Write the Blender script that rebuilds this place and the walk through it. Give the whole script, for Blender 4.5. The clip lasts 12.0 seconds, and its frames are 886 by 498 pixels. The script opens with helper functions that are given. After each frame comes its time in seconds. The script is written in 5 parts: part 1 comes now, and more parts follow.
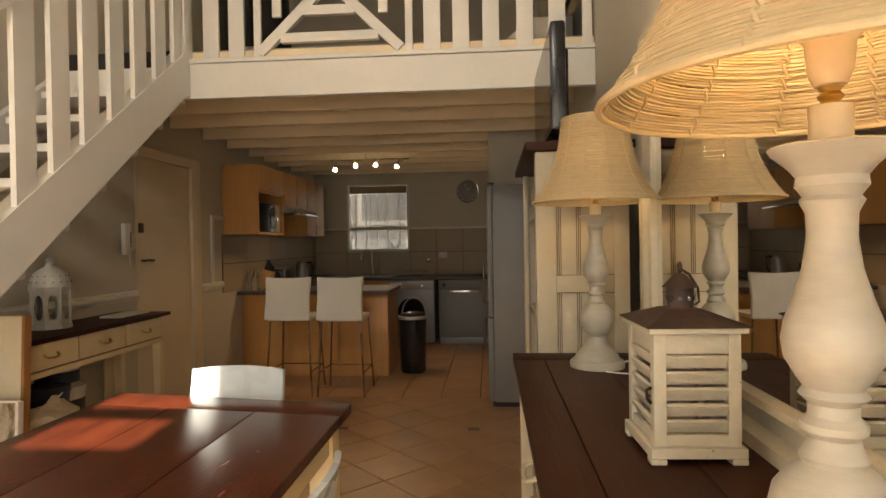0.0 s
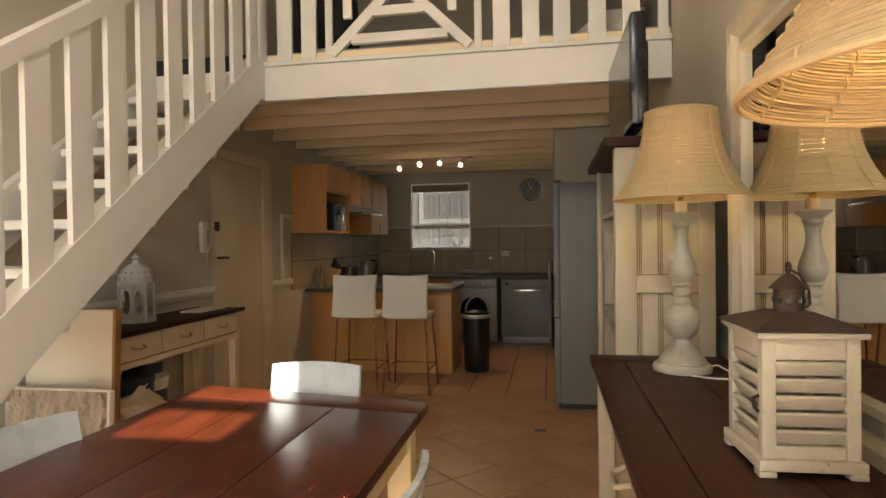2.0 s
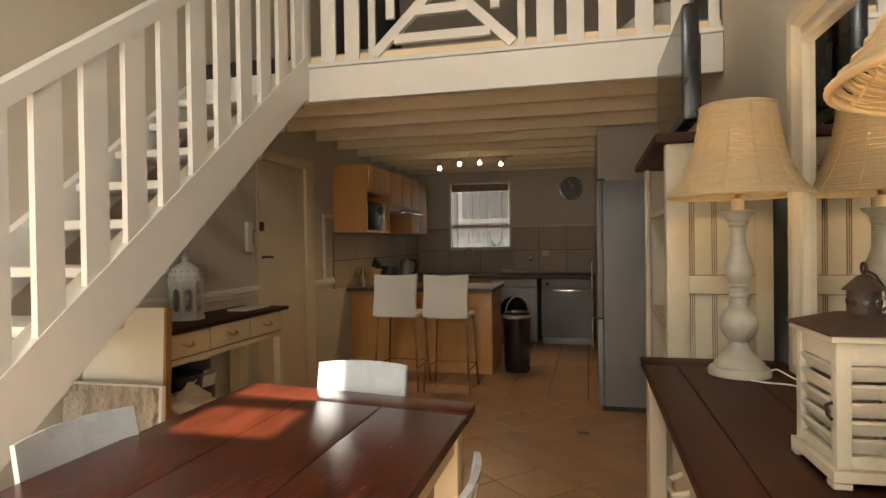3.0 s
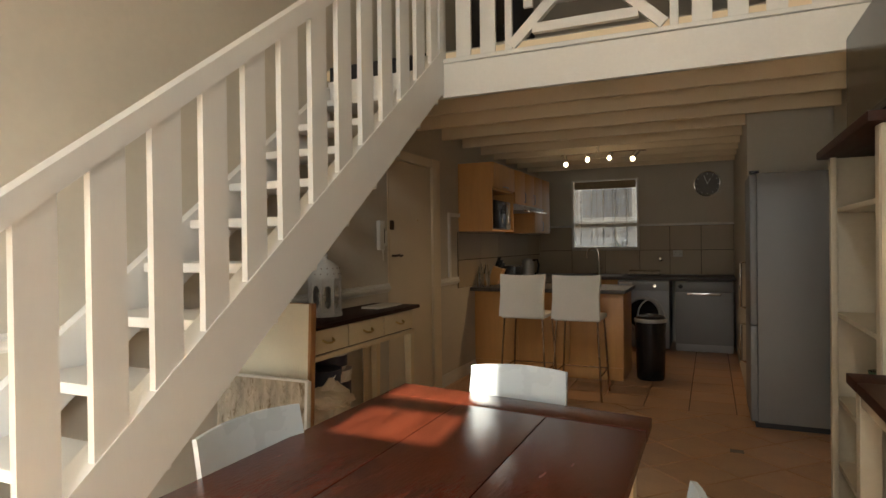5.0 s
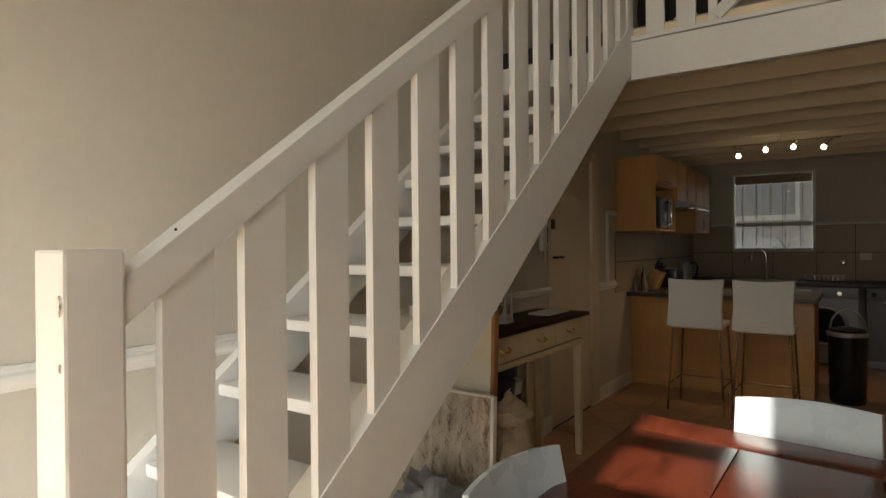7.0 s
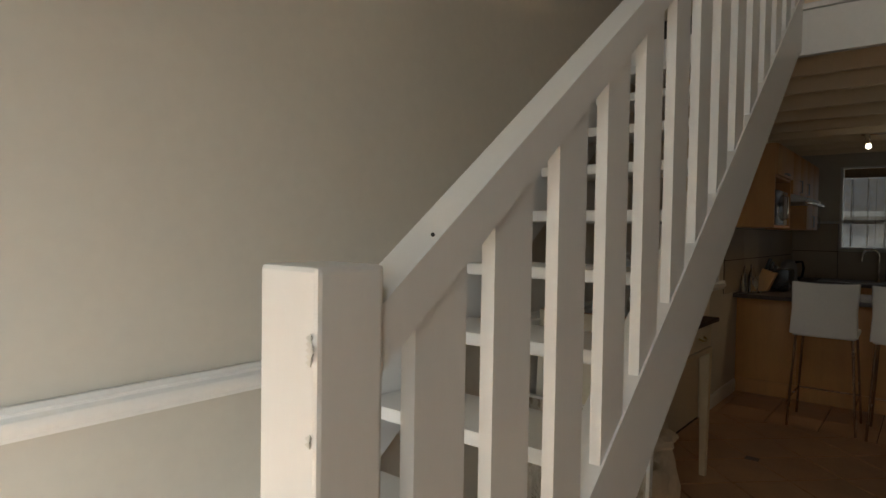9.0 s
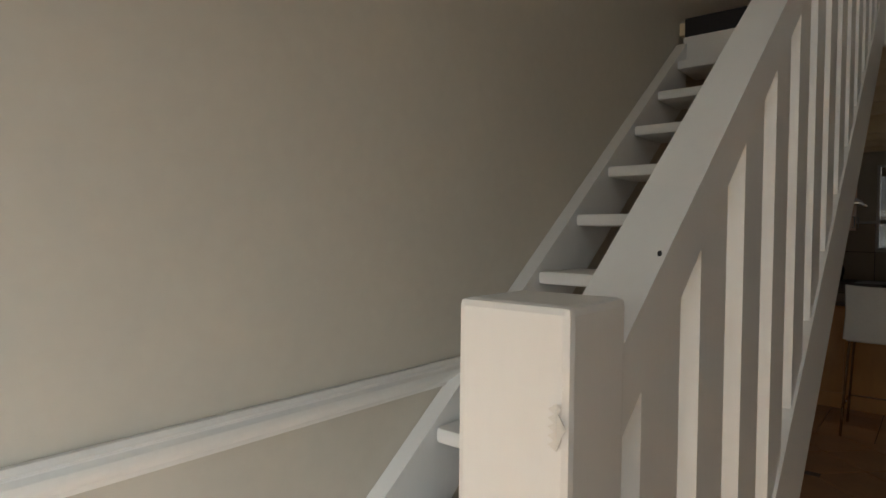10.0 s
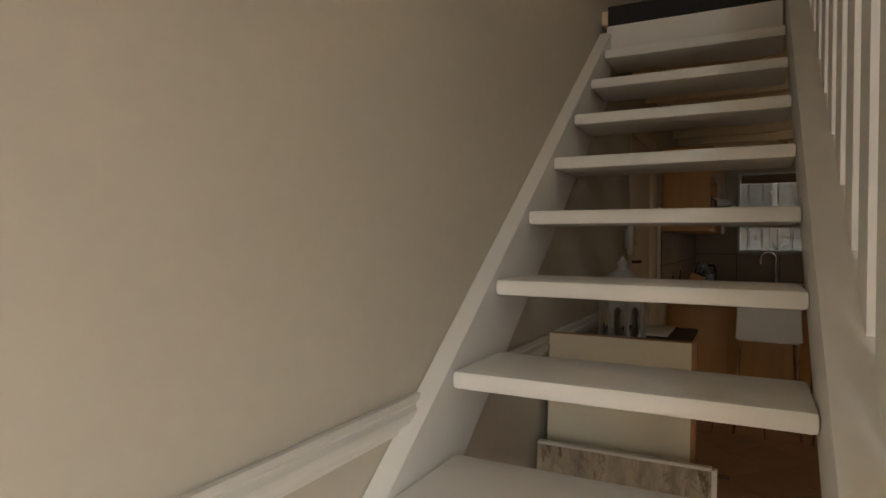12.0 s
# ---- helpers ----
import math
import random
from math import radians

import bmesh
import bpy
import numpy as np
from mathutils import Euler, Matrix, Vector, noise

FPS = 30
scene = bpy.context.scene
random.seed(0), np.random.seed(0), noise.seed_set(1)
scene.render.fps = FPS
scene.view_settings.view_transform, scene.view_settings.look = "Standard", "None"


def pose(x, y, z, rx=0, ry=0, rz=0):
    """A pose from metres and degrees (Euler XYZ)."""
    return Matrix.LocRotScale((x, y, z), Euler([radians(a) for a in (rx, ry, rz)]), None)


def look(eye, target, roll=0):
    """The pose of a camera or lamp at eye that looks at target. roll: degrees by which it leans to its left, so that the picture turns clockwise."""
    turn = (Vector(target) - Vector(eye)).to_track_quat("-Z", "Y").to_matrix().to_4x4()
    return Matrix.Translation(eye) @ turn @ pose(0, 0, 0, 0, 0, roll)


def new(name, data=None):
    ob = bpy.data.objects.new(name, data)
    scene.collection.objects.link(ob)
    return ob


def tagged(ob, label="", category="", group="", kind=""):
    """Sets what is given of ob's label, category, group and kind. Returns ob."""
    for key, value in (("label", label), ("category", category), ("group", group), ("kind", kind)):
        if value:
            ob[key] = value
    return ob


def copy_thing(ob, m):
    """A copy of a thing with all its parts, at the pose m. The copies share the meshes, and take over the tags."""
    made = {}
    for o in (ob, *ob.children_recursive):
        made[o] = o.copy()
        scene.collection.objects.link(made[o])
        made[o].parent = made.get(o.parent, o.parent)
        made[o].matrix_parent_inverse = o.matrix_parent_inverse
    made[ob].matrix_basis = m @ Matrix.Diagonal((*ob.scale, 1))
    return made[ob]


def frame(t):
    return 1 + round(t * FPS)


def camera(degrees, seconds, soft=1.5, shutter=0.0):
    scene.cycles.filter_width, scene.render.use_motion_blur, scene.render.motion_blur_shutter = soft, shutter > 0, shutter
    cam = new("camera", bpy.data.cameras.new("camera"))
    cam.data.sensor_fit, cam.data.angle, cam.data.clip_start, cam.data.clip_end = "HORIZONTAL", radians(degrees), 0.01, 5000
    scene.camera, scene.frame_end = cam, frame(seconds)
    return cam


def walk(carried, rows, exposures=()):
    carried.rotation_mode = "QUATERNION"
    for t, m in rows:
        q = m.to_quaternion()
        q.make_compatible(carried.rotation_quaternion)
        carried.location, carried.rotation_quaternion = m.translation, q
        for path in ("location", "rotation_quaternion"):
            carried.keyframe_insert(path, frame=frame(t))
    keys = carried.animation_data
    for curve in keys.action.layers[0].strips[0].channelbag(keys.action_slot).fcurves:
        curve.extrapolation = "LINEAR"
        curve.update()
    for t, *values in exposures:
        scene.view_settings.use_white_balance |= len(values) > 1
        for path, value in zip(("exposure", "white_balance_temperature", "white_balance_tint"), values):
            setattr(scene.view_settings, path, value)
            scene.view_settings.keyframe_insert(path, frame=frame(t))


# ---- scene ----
cam = camera(72.9, 12.0)
EXPOSURES = [(0, 2.3, 7550, 10), (2.5, 2.37, 7000, 9), (4, 2.27, 6800, 8), (5.5, 1.88, 6600, 6), (7, 1.36, 6450, 5), (9, 0.67, 6100, 5), (9.5, 0.5, 6050, 5), (10.5, 0.3, 6050, 6), (11.2, 0.42, 6350, 7), (12, 0.68, 6850, 9)]
PATH = [
    (0, (-0.303, -0.151, 1.281), (-0.461, 1.842, 1.261), -0.9),
    (0.5, (-0.315, -0.15, 1.281), (-0.512, 1.84, 1.261), -0.9),
    (1, (-0.328, -0.147, 1.282), (-0.572, 1.838, 1.26), -0.9),
    (1.5, (-0.345, -0.144, 1.281), (-0.639, 1.834, 1.259), -0.8),
    (2, (-0.361, -0.14, 1.281), (-0.711, 1.829, 1.259), -0.8),
    (2.5, (-0.374, -0.137, 1.281), (-0.779, 1.821, 1.259), -0.8),
    (3, (-0.391, -0.13, 1.28), (-0.863, 1.813, 1.259), -0.8),
    (3.2, (-0.400, -0.13, 1.283), (-0.900, 1.806, 1.261), -0.9),
    (5, (-0.57, -0.06, 1.27), (-1.386, 1.766, 1.255), -0.7),
    (5.5, (-0.666, -0.03, 1.276), (-1.558, 1.76, 1.263), -0.7),
    (6, (-0.783, 0.006, 1.27), (-1.746, 1.759, 1.261), -0.6),
    (6.5, (-0.88, 0.024, 1.268), (-1.939, 1.721, 1.26), -0.7),
    (7, (-1.001, 0.036, 1.278), (-2.144, 1.677, 1.267), -0.5),
    (9, (-1.477, 0.058, 1.312), (-2.74, 1.608, 1.256), 0.9),
    (9.5, (-1.609, 0.078, 1.314), (-2.884, 1.619, 1.262), 0.7),
    (10, (-1.743, 0.069, 1.325), (-3.02, 1.607, 1.272), 0.6),
    (10.5, (-1.89, 0.062, 1.333), (-3.129, 1.632, 1.276), 0.4),
    (11, (-2.025, 0.13, 1.313), (-3.17, 1.77, 1.276), 0.6),
    (11.5, (-2.07, 0.191, 1.315), (-3.126, 1.889, 1.273), 0.4),
    (12, (-2.125, 0.285, 1.307), (-3.044, 2.062, 1.279), 0.3),
]
walk(cam, [(t, look(eye, target, roll)) for t, eye, target, roll in PATH], EXPOSURES)
# ================= camera and walk: see above =================

# ---- world, sun and large lights ----
world = bpy.data.worlds.new("world")
scene.world = world
world.use_nodes = True
wn = world.node_tree.nodes
sky = wn.new("ShaderNodeTexSky")
sky.sky_type = "NISHITA"
sky.sun_disc = False
SUN_EL, SUN_AZ = 40.0, -5.7
sky.sun_elevation = radians(SUN_EL)
sky.sun_rotation = radians(180 + SUN_AZ)
world.node_tree.links.new(sky.outputs["Color"], wn["Background"].inputs["Color"])
wn["Background"].inputs["Strength"].default_value = 0.05

sun_data = bpy.data.lights.new("sun", "SUN")
sun_data.energy = 5.0
sun_data.angle = radians(0.5)
sun_data.color = (1.0, 0.93, 0.82)
sun = new("sun", sun_data)
sun.matrix_world = look((0, -6, 8), (0, -6, 8) + np.array((-0.10, 1.0, -math.tan(radians(SUN_EL)))))


def area_light(name, m, w, h, power, color, spread=180):
    d = bpy.data.lights.new(name, "AREA")
    d.shape, d.size, d.size_y, d.energy, d.color = "RECTANGLE", w, h, power, color
    d.spread = radians(spread)
    ob = new(name, d)
    ob.matrix_world = m
    return ob


DAY = (0.92, 0.96, 1.0)
area_light("skylight_door", look((-1.65, -1.42, 0.9), (-2.755, -0.8, 0.4)), 0.8, 1.5, 16, (0.93, 0.97, 1.0), 110)
area_light("skylight_high", look((-0.98, -1.62, 3.56), (-2.1, 1.6, 2.0)), 0.3, 0.58, 7, DAY)
# fill lamp at an added, unseen opening; brightens the stairs' east-facing sides
area_light("skylight_window", look((-0.5, -1.62, 1.5), (-2.0, 0.6, 1.5)), 0.9, 1.1, 3.2, DAY)
area_light("skylight_kitchen", look((-1.86, 8.16, 1.63), (-1.86, 7, 1.5)), 0.8, 0.85, 0.1, DAY)


def bulb(name, loc, power, color, size=0.03):
    d = bpy.data.lights.new(name, "POINT")
    d.energy, d.color, d.shadow_soft_size = power, color, size
    ob = new(name, d)
    ob.location = loc
    return ob


WARM = (1.0, 0.72, 0.36)


# ---- materials ----
def material(name, color, rough=0.5, metal=0.0, var=0.12, scale=6.0, fine=60.0, bump=0.0, bump_scale=80.0,
             stretch=None, per_object=0.0, spec=0.5, dark=None, dark_amount=0.0, dark_scale=5.0):
    m = bpy.data.materials.new(name)
    m.use_nodes = True
    nt = m.node_tree
    N, L = nt.nodes, nt.links
    b = N["Principled BSDF"]
    b.inputs["Metallic"].default_value = metal
    b.inputs["Specular IOR Level"].default_value = spec
    tc = N.new("ShaderNodeTexCoord")
    mp = N.new("ShaderNodeMapping")
    L.new(tc.outputs["Object"], mp.inputs["Vector"])
    if stretch:
        mp.inputs["Scale"].default_value = stretch
    n1 = N.new("ShaderNodeTexNoise")
    n1.inputs["Scale"].default_value = scale
    n1.inputs["Detail"].default_value = 5
    n2 = N.new("ShaderNodeTexNoise")
    n2.inputs["Scale"].default_value = fine
    n2.inputs["Detail"].default_value = 3
    L.new(mp.outputs["Vector"], n1.inputs["Vector"])
    L.new(mp.outputs["Vector"], n2.inputs["Vector"])
    add = N.new("ShaderNodeMath")
    add.operation = "ADD"
    L.new(n1.outputs["Fac"], add.inputs[0])
    half = N.new("ShaderNodeMath")
    half.operation = "MULTIPLY"
    half.inputs[1].default_value = 0.5
    L.new(n2.outputs["Fac"], half.inputs[0])
    L.new(half.outputs[0], add.inputs[1])
    last = add.outputs[0]
    if per_object:
        oi = N.new("ShaderNodeObjectInfo")
        ma = N.new("ShaderNodeMath")
        ma.operation = "MULTIPLY_ADD"
        ma.inputs[1].default_value = per_object
        L.new(oi.outputs["Random"], ma.inputs[0])
        L.new(last, ma.inputs[2])
        last = ma.outputs[0]
    ramp = N.new("ShaderNodeMapRange")
    ramp.inputs["From Min"].default_value = 0.45
    ramp.inputs["From Max"].default_value = 1.05 + per_object
    ramp.inputs["To Min"].default_value = 1 - var
    ramp.inputs["To Max"].default_value = 1 + var
    L.new(last, ramp.inputs["Value"])
    mul = N.new("ShaderNodeVectorMath")
    mul.operation = "SCALE"
    mul.inputs[0].default_value = color
    L.new(ramp.outputs[0], mul.inputs["Scale"])
    out = mul.outputs["Vector"]
    if dark:
        n3 = N.new("ShaderNodeTexNoise")
        n3.inputs["Scale"].default_value = dark_scale
        n3.inputs["Detail"].default_value = 9
        n3.inputs["Roughness"].default_value = 0.7
        L.new(mp.outputs["Vector"], n3.inputs["Vector"])
        r3 = N.new("ShaderNodeMapRange")
        r3.inputs["From Min"].default_value = 0.66 - dark_amount
        r3.inputs["From Max"].default_value = 0.70 - dark_amount * 0.6
        L.new(n3.outputs["Fac"], r3.inputs["Value"])
        mx = N.new("ShaderNodeMix")
        mx.data_type = "RGBA"
        mx.inputs["B"].default_value = (*dark, 1)
        L.new(out, mx.inputs["A"])
        L.new(r3.outputs[0], mx.inputs["Factor"])
        out = mx.outputs["Result"]
    L.new(out, b.inputs["Base Color"])
    rr = N.new("ShaderNodeMapRange")
    rr.inputs["To Min"].default_value = max(0.02, rough - 0.06)
    rr.inputs["To Max"].default_value = min(1, rough + 0.08)
    L.new(n1.outputs["Fac"], rr.inputs["Value"])
    L.new(rr.outputs[0], b.inputs["Roughness"])
    if bump:
        n4 = N.new("ShaderNodeTexNoise")
        n4.inputs["Scale"].default_value = bump_scale
        n4.inputs["Detail"].default_value = 6
        L.new(mp.outputs["Vector"], n4.inputs["Vector"])
        bp = N.new("ShaderNodeBump")
        bp.inputs["Strength"].default_value = bump
        bp.inputs["Distance"].default_value = 0.01
        L.new(n4.outputs["Fac"], bp.inputs["Height"])
        L.new(bp.outputs["Normal"], b.inputs["Normal"])
    return m


M = {}
M["wall"] = material("wall_paint", (0.575, 0.53, 0.445), 0.8, var=0.05, scale=1.5, fine=30, bump=0.05, bump_scale=40, spec=0.25)
M["white"] = material("white_paint", (0.76, 0.74, 0.69), 0.42, var=0.05, scale=3, bump=0.05, bump_scale=30)
M["stairwhite"] = material("white_gloss_timber", (0.78, 0.77, 0.74), 0.38, var=0.02, scale=4, fine=40, bump=0.06, bump_scale=14, stretch=(3, 3, 0.6))
M["ceil"] = material("cream_ceiling", (0.82, 0.68, 0.47), 0.6, var=0.05, scale=2, bump=0.04)
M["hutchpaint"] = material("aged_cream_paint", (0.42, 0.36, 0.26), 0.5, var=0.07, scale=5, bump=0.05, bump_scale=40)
M["chip"] = material("bare_chipped_paint", (0.72, 0.70, 0.65), 0.6, var=0.1, scale=60)
M["door"] = material("door_paint", (0.72, 0.62, 0.46), 0.5, var=0.04, scale=2)
M["tile"] = material("terracotta_tile", (0.44, 0.255, 0.135), 0.34, var=0.22, scale=5, fine=50, per_object=0.25, bump=0.08, bump_scale=12)
M["grout"] = material("grout", (0.022, 0.015, 0.011), 0.9, var=0.2)
M["inset"] = material("slate_inset", (0.13, 0.11, 0.10), 0.5, var=0.2)
M["mahogany"] = material("dark_mahogany", (0.082, 0.0175, 0.008), 0.23, var=0.42, scale=6.0, fine=90, bump=0.16, bump_scale=34, stretch=(6, 1.2, 6), spec=0.32, dark=(0.038, 0.010, 0.006), dark_amount=0.08, dark_scale=5)
M["darkwood"] = material("dark_stained_top", (0.040, 0.014, 0.008), 0.5, var=0.35, scale=4, fine=50, bump=0.18, bump_scale=12, stretch=(10, 1, 10), spec=0.12)
M["cream"] = material("cream_furniture_paint", (0.74, 0.61, 0.39), 0.45, var=0.06, scale=5, dark=(0.30, 0.2, 0.1), dark_amount=-0.05)
M["distress"] = material("distressed_cream_paint", (0.47, 0.42, 0.33), 0.65, var=0.09, scale=9, fine=90, bump=0.25, bump_scale=60, dark=(0.16, 0.11, 0.07), dark_amount=-0.005, dark_scale=30)
M["groove"] = material("groove_brown", (0.10, 0.06, 0.03), 0.7)
M["lampwhite"] = material("whitewashed_turned_wood", (0.37, 0.335, 0.275), 0.42, var=0.12, scale=7, fine=50, bump=0.12, bump_scale=26, stretch=(1, 1, 3))
M["rust"] = material("rusted_dark_metal", (0.055, 0.030, 0.020), 0.62, metal=0.3, var=0.35, scale=14, bump=0.25, bump_scale=70)
M["beech"] = material("beech_laminate", (0.60, 0.31, 0.10), 0.38, var=0.10, scale=2.5, fine=30, stretch=(6, 6, 0.7))
M["worktop"] = material("granite_laminate", (0.085, 0.068, 0.055), 0.45, var=0.45, scale=60, fine=220)
M["splash"] = material("splash_tile", (0.40, 0.32, 0.22), 0.45, var=0.05, scale=3, per_object=0.1)
M["steel"] = material("brushed_steel", (0.42, 0.41, 0.40), 0.42, metal=0.6, var=0.05, scale=3, fine=120, stretch=(1, 1, 30))
M["fridge"] = material("fridge_enamel", (0.22, 0.215, 0.21), 0.5, metal=0.2, var=0.04, scale=2)
M["silver"] = material("silver_enamel", (0.32, 0.315, 0.31), 0.45, metal=0.25, var=0.04)
M["chrome"] = material("chrome", (0.75, 0.73, 0.70), 0.12, metal=1.0, var=0.03)
M["legmetal"] = material("bronzed_leg_metal", (0.32, 0.21, 0.13), 0.25, metal=1.0, var=0.1)
M["brass"] = material("brass", (0.55, 0.38, 0.14), 0.3, metal=1.0, var=0.1)
M["bronze"] = material("aged_bronze", (0.050, 0.030, 0.018), 0.45, metal=0.3, var=0.2)
M["black"] = material("black_plastic", (0.012, 0.012, 0.013), 0.25, var=0.1)
M["screen"] = material("screen_glass", (0.006, 0.006, 0.007), 0.16, var=0.05, spec=0.28)
M["dark"] = material("dark_rubber", (0.02, 0.02, 0.022), 0.6)
M["chairwhite"] = material("white_lacquer", (0.50, 0.55, 0.58), 0.28, var=0.03, scale=3)
M["stoolwhite"] = material("cream_leather", (0.74, 0.70, 0.62), 0.5, var=0.05, scale=5, bump=0.06)
M["lanternwhite"] = material("chalky_white_metal", (0.50, 0.49, 0.46), 0.6, var=0.08, scale=12)
M["plastic"] = material("white_plastic", (0.74, 0.72, 0.66), 0.4, var=0.03)
M["canvas"] = material("primed_canvas", (0.74, 0.67, 0.52), 0.85, var=0.06, scale=5, fine=200, bump=0.12, bump_scale=300)
M["pine"] = material("varnished_pine", (0.36, 0.17, 0.06), 0.5, var=0.25, scale=5, stretch=(8, 8, 0.8))
M["reed"] = material("bamboo_slats", (0.30, 0.22, 0.13), 0.8, var=0.2, scale=20)
M["relief"] = material("carved_relief", (0.46, 0.40, 0.31), 0.85, var=0.35, scale=8, fine=30, bump=1.0, bump_scale=24, stretch=(3.2, 3.2, 1.0), dark=(0.20, 0.15, 0.09), dark_amount=0.12, dark_scale=9)
M["sack"] = material("calico_sack", (0.60, 0.50, 0.36), 0.9, var=0.12, scale=8, bump=0.3, bump_scale=30)
M["bag"] = material("grey_film", (0.24, 0.25, 0.26), 0.3, var=0.3, scale=20, bump=0.4, bump_scale=40)
M["blue"] = material("navy_bucket", (0.03, 0.035, 0.06), 0.4)
M["cloth"] = material("black_cover", (0.02, 0.018, 0.018), 0.8, var=0.2)
# darker wall paint: the loft's shade is put into this colour
M["loftshade"] = material("shaded_loft_paint", (0.40, 0.36, 0.30), 0.85, var=0.05, scale=2)
M["outwall"] = material("outside_wall", (0.45, 0.43, 0.39), 0.9, var=0.12, scale=6)
M["clockface"] = material("clock_face", (0.14, 0.12, 0.10), 0.4)
M["leaf"] = material("leaf", (0.06, 0.10, 0.03), 0.5, var=0.3)
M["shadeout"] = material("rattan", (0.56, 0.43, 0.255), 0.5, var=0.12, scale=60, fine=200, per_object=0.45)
M["ivory"] = material("ivory_fitting", (0.75, 0.62, 0.42), 0.4, var=0.04)
M["cableplastic"] = material("white_cable", (0.72, 0.70, 0.64), 0.4)


def translucent(m, amount):
    nt = m.node_tree
    b = nt.nodes["Principled BSDF"]
    o = [n for n in nt.nodes if n.type == "OUTPUT_MATERIAL"][0]
    tr = nt.nodes.new("ShaderNodeBsdfTranslucent")
    nt.links.new(b.inputs["Base Color"].links[0].from_socket, tr.inputs["Color"])
    mx = nt.nodes.new("ShaderNodeMixShader")
    mx.inputs[0].default_value = amount
    nt.links.new(b.outputs[0], mx.inputs[1])
    nt.links.new(tr.outputs[0], mx.inputs[2])
    nt.links.new(mx.outputs[0], o.inputs["Surface"])


translucent(M["shadeout"], 0.2)
translucent(M["ivory"], 0.3)


def glass_material(name, color=(1, 1, 1), rough=0.0):
    m = bpy.data.materials.new(name)
    m.use_nodes = True
    b = m.node_tree.nodes["Principled BSDF"]
    b.inputs["Base Color"].default_value = (*color, 1)
    b.inputs["Roughness"].default_value = rough
    b.inputs["Transmission Weight"].default_value = 1.0
    b.inputs["IOR"].default_value = 1.45
    return m


M["glass"] = glass_material("clear_glass")
M["frost"] = glass_material("lining_glass", (0.93, 0.94, 0.92), 0.05)
M["frost"].node_tree.nodes["Principled BSDF"].inputs["IOR"].default_value = 1.05
M["teal"] = glass_material("teal_glass", (0.35, 0.75, 0.72))
m = bpy.data.materials.new("mirror_silver")
m.use_nodes = True
b = m.node_tree.nodes["Principled BSDF"]
b.inputs["Base Color"].default_value = (0.86, 0.86, 0.84, 1)
b.inputs["Metallic"].default_value = 1.0
b.inputs["Roughness"].default_value = 0.015
M["mirror"] = m


def glow_material(name, color, strength):
    m = bpy.data.materials.new(name)
    m.use_nodes = True
    b = m.node_tree.nodes["Principled BSDF"]
    b.inputs["Base Color"].default_value = (*color, 1)
    b.inputs["Emission Color"].default_value = (*color, 1)
    b.inputs["Emission Strength"].default_value = strength
    return m


M["lamp_on"] = glow_material("lit_bulb", (1.0, 0.72, 0.40), 0.25)
M["spot_on"] = glow_material("lit_spot", (1.0, 0.85, 0.6), 3)


# ---- mesh helpers ----
def box(bm, x0, x1, y0, y1, z0, z1, bevel=0.0):
    r = bmesh.ops.create_cube(bm, size=1.0)
    bmesh.ops.scale(bm, vec=(x1 - x0, y1 - y0, z1 - z0), verts=r["verts"])
    bmesh.ops.translate(bm, vec=((x0 + x1) / 2, (y0 + y1) / 2, (z0 + z1) / 2), verts=r["verts"])
    if bevel:
        vs = set(r["verts"])
        es = [e for e in bm.edges if e.verts[0] in vs and e.verts[1] in vs]
        bmesh.ops.bevel(bm, geom=es, offset=bevel, segments=2, affect="EDGES", profile=0.6)
    return bm


def bx(x0, x1, y0, y1, z0, z1, bevel=0.0):
    return box(bmesh.new(), x0, x1, y0, y1, z0, z1, bevel)


def prism(poly, axis, a, b_, bm=None):
    """Extrude a 2D polygon along an axis from a to b_. axis x: poly is (y, z); y: (x, z); z: (x, y)."""
    bm = bm or bmesh.new()

    def P(u, v, w):
        return {"x": (w, u, v), "y": (u, w, v), "z": (u, v, w)}[axis]
    lo = [bm.verts.new(P(u, v, a)) for u, v in poly]
    hi = [bm.verts.new(P(u, v, b_)) for u, v in poly]
    n = len(poly)
    bm.faces.new(lo)
    bm.faces.new(hi[::-1])
    for i in range(n):
        bm.faces.new((lo[i], hi[i], hi[(i + 1) % n], lo[(i + 1) % n]))
    bmesh.ops.recalc_face_normals(bm, faces=bm.faces)
    return bm


def lathe(profile, seg=32, bm=None, cx=0, cy=0, cap=True):
    bm = bm or bmesh.new()
    rings = []
    for r, z in profile:
        rings.append([bm.verts.new((cx + r * math.cos(2 * math.pi * i / seg), cy + r * math.sin(2 * math.pi * i / seg), z)) for i in range(seg)])
    for a, c in zip(rings, rings[1:]):
        for i in range(seg):
            bm.faces.new((a[i], a[(i + 1) % seg], c[(i + 1) % seg], c[i]))
    if cap:
        bm.faces.new(rings[0][::-1])
        bm.faces.new(rings[-1])
    bmesh.ops.recalc_face_normals(bm, faces=bm.faces)
    return bm


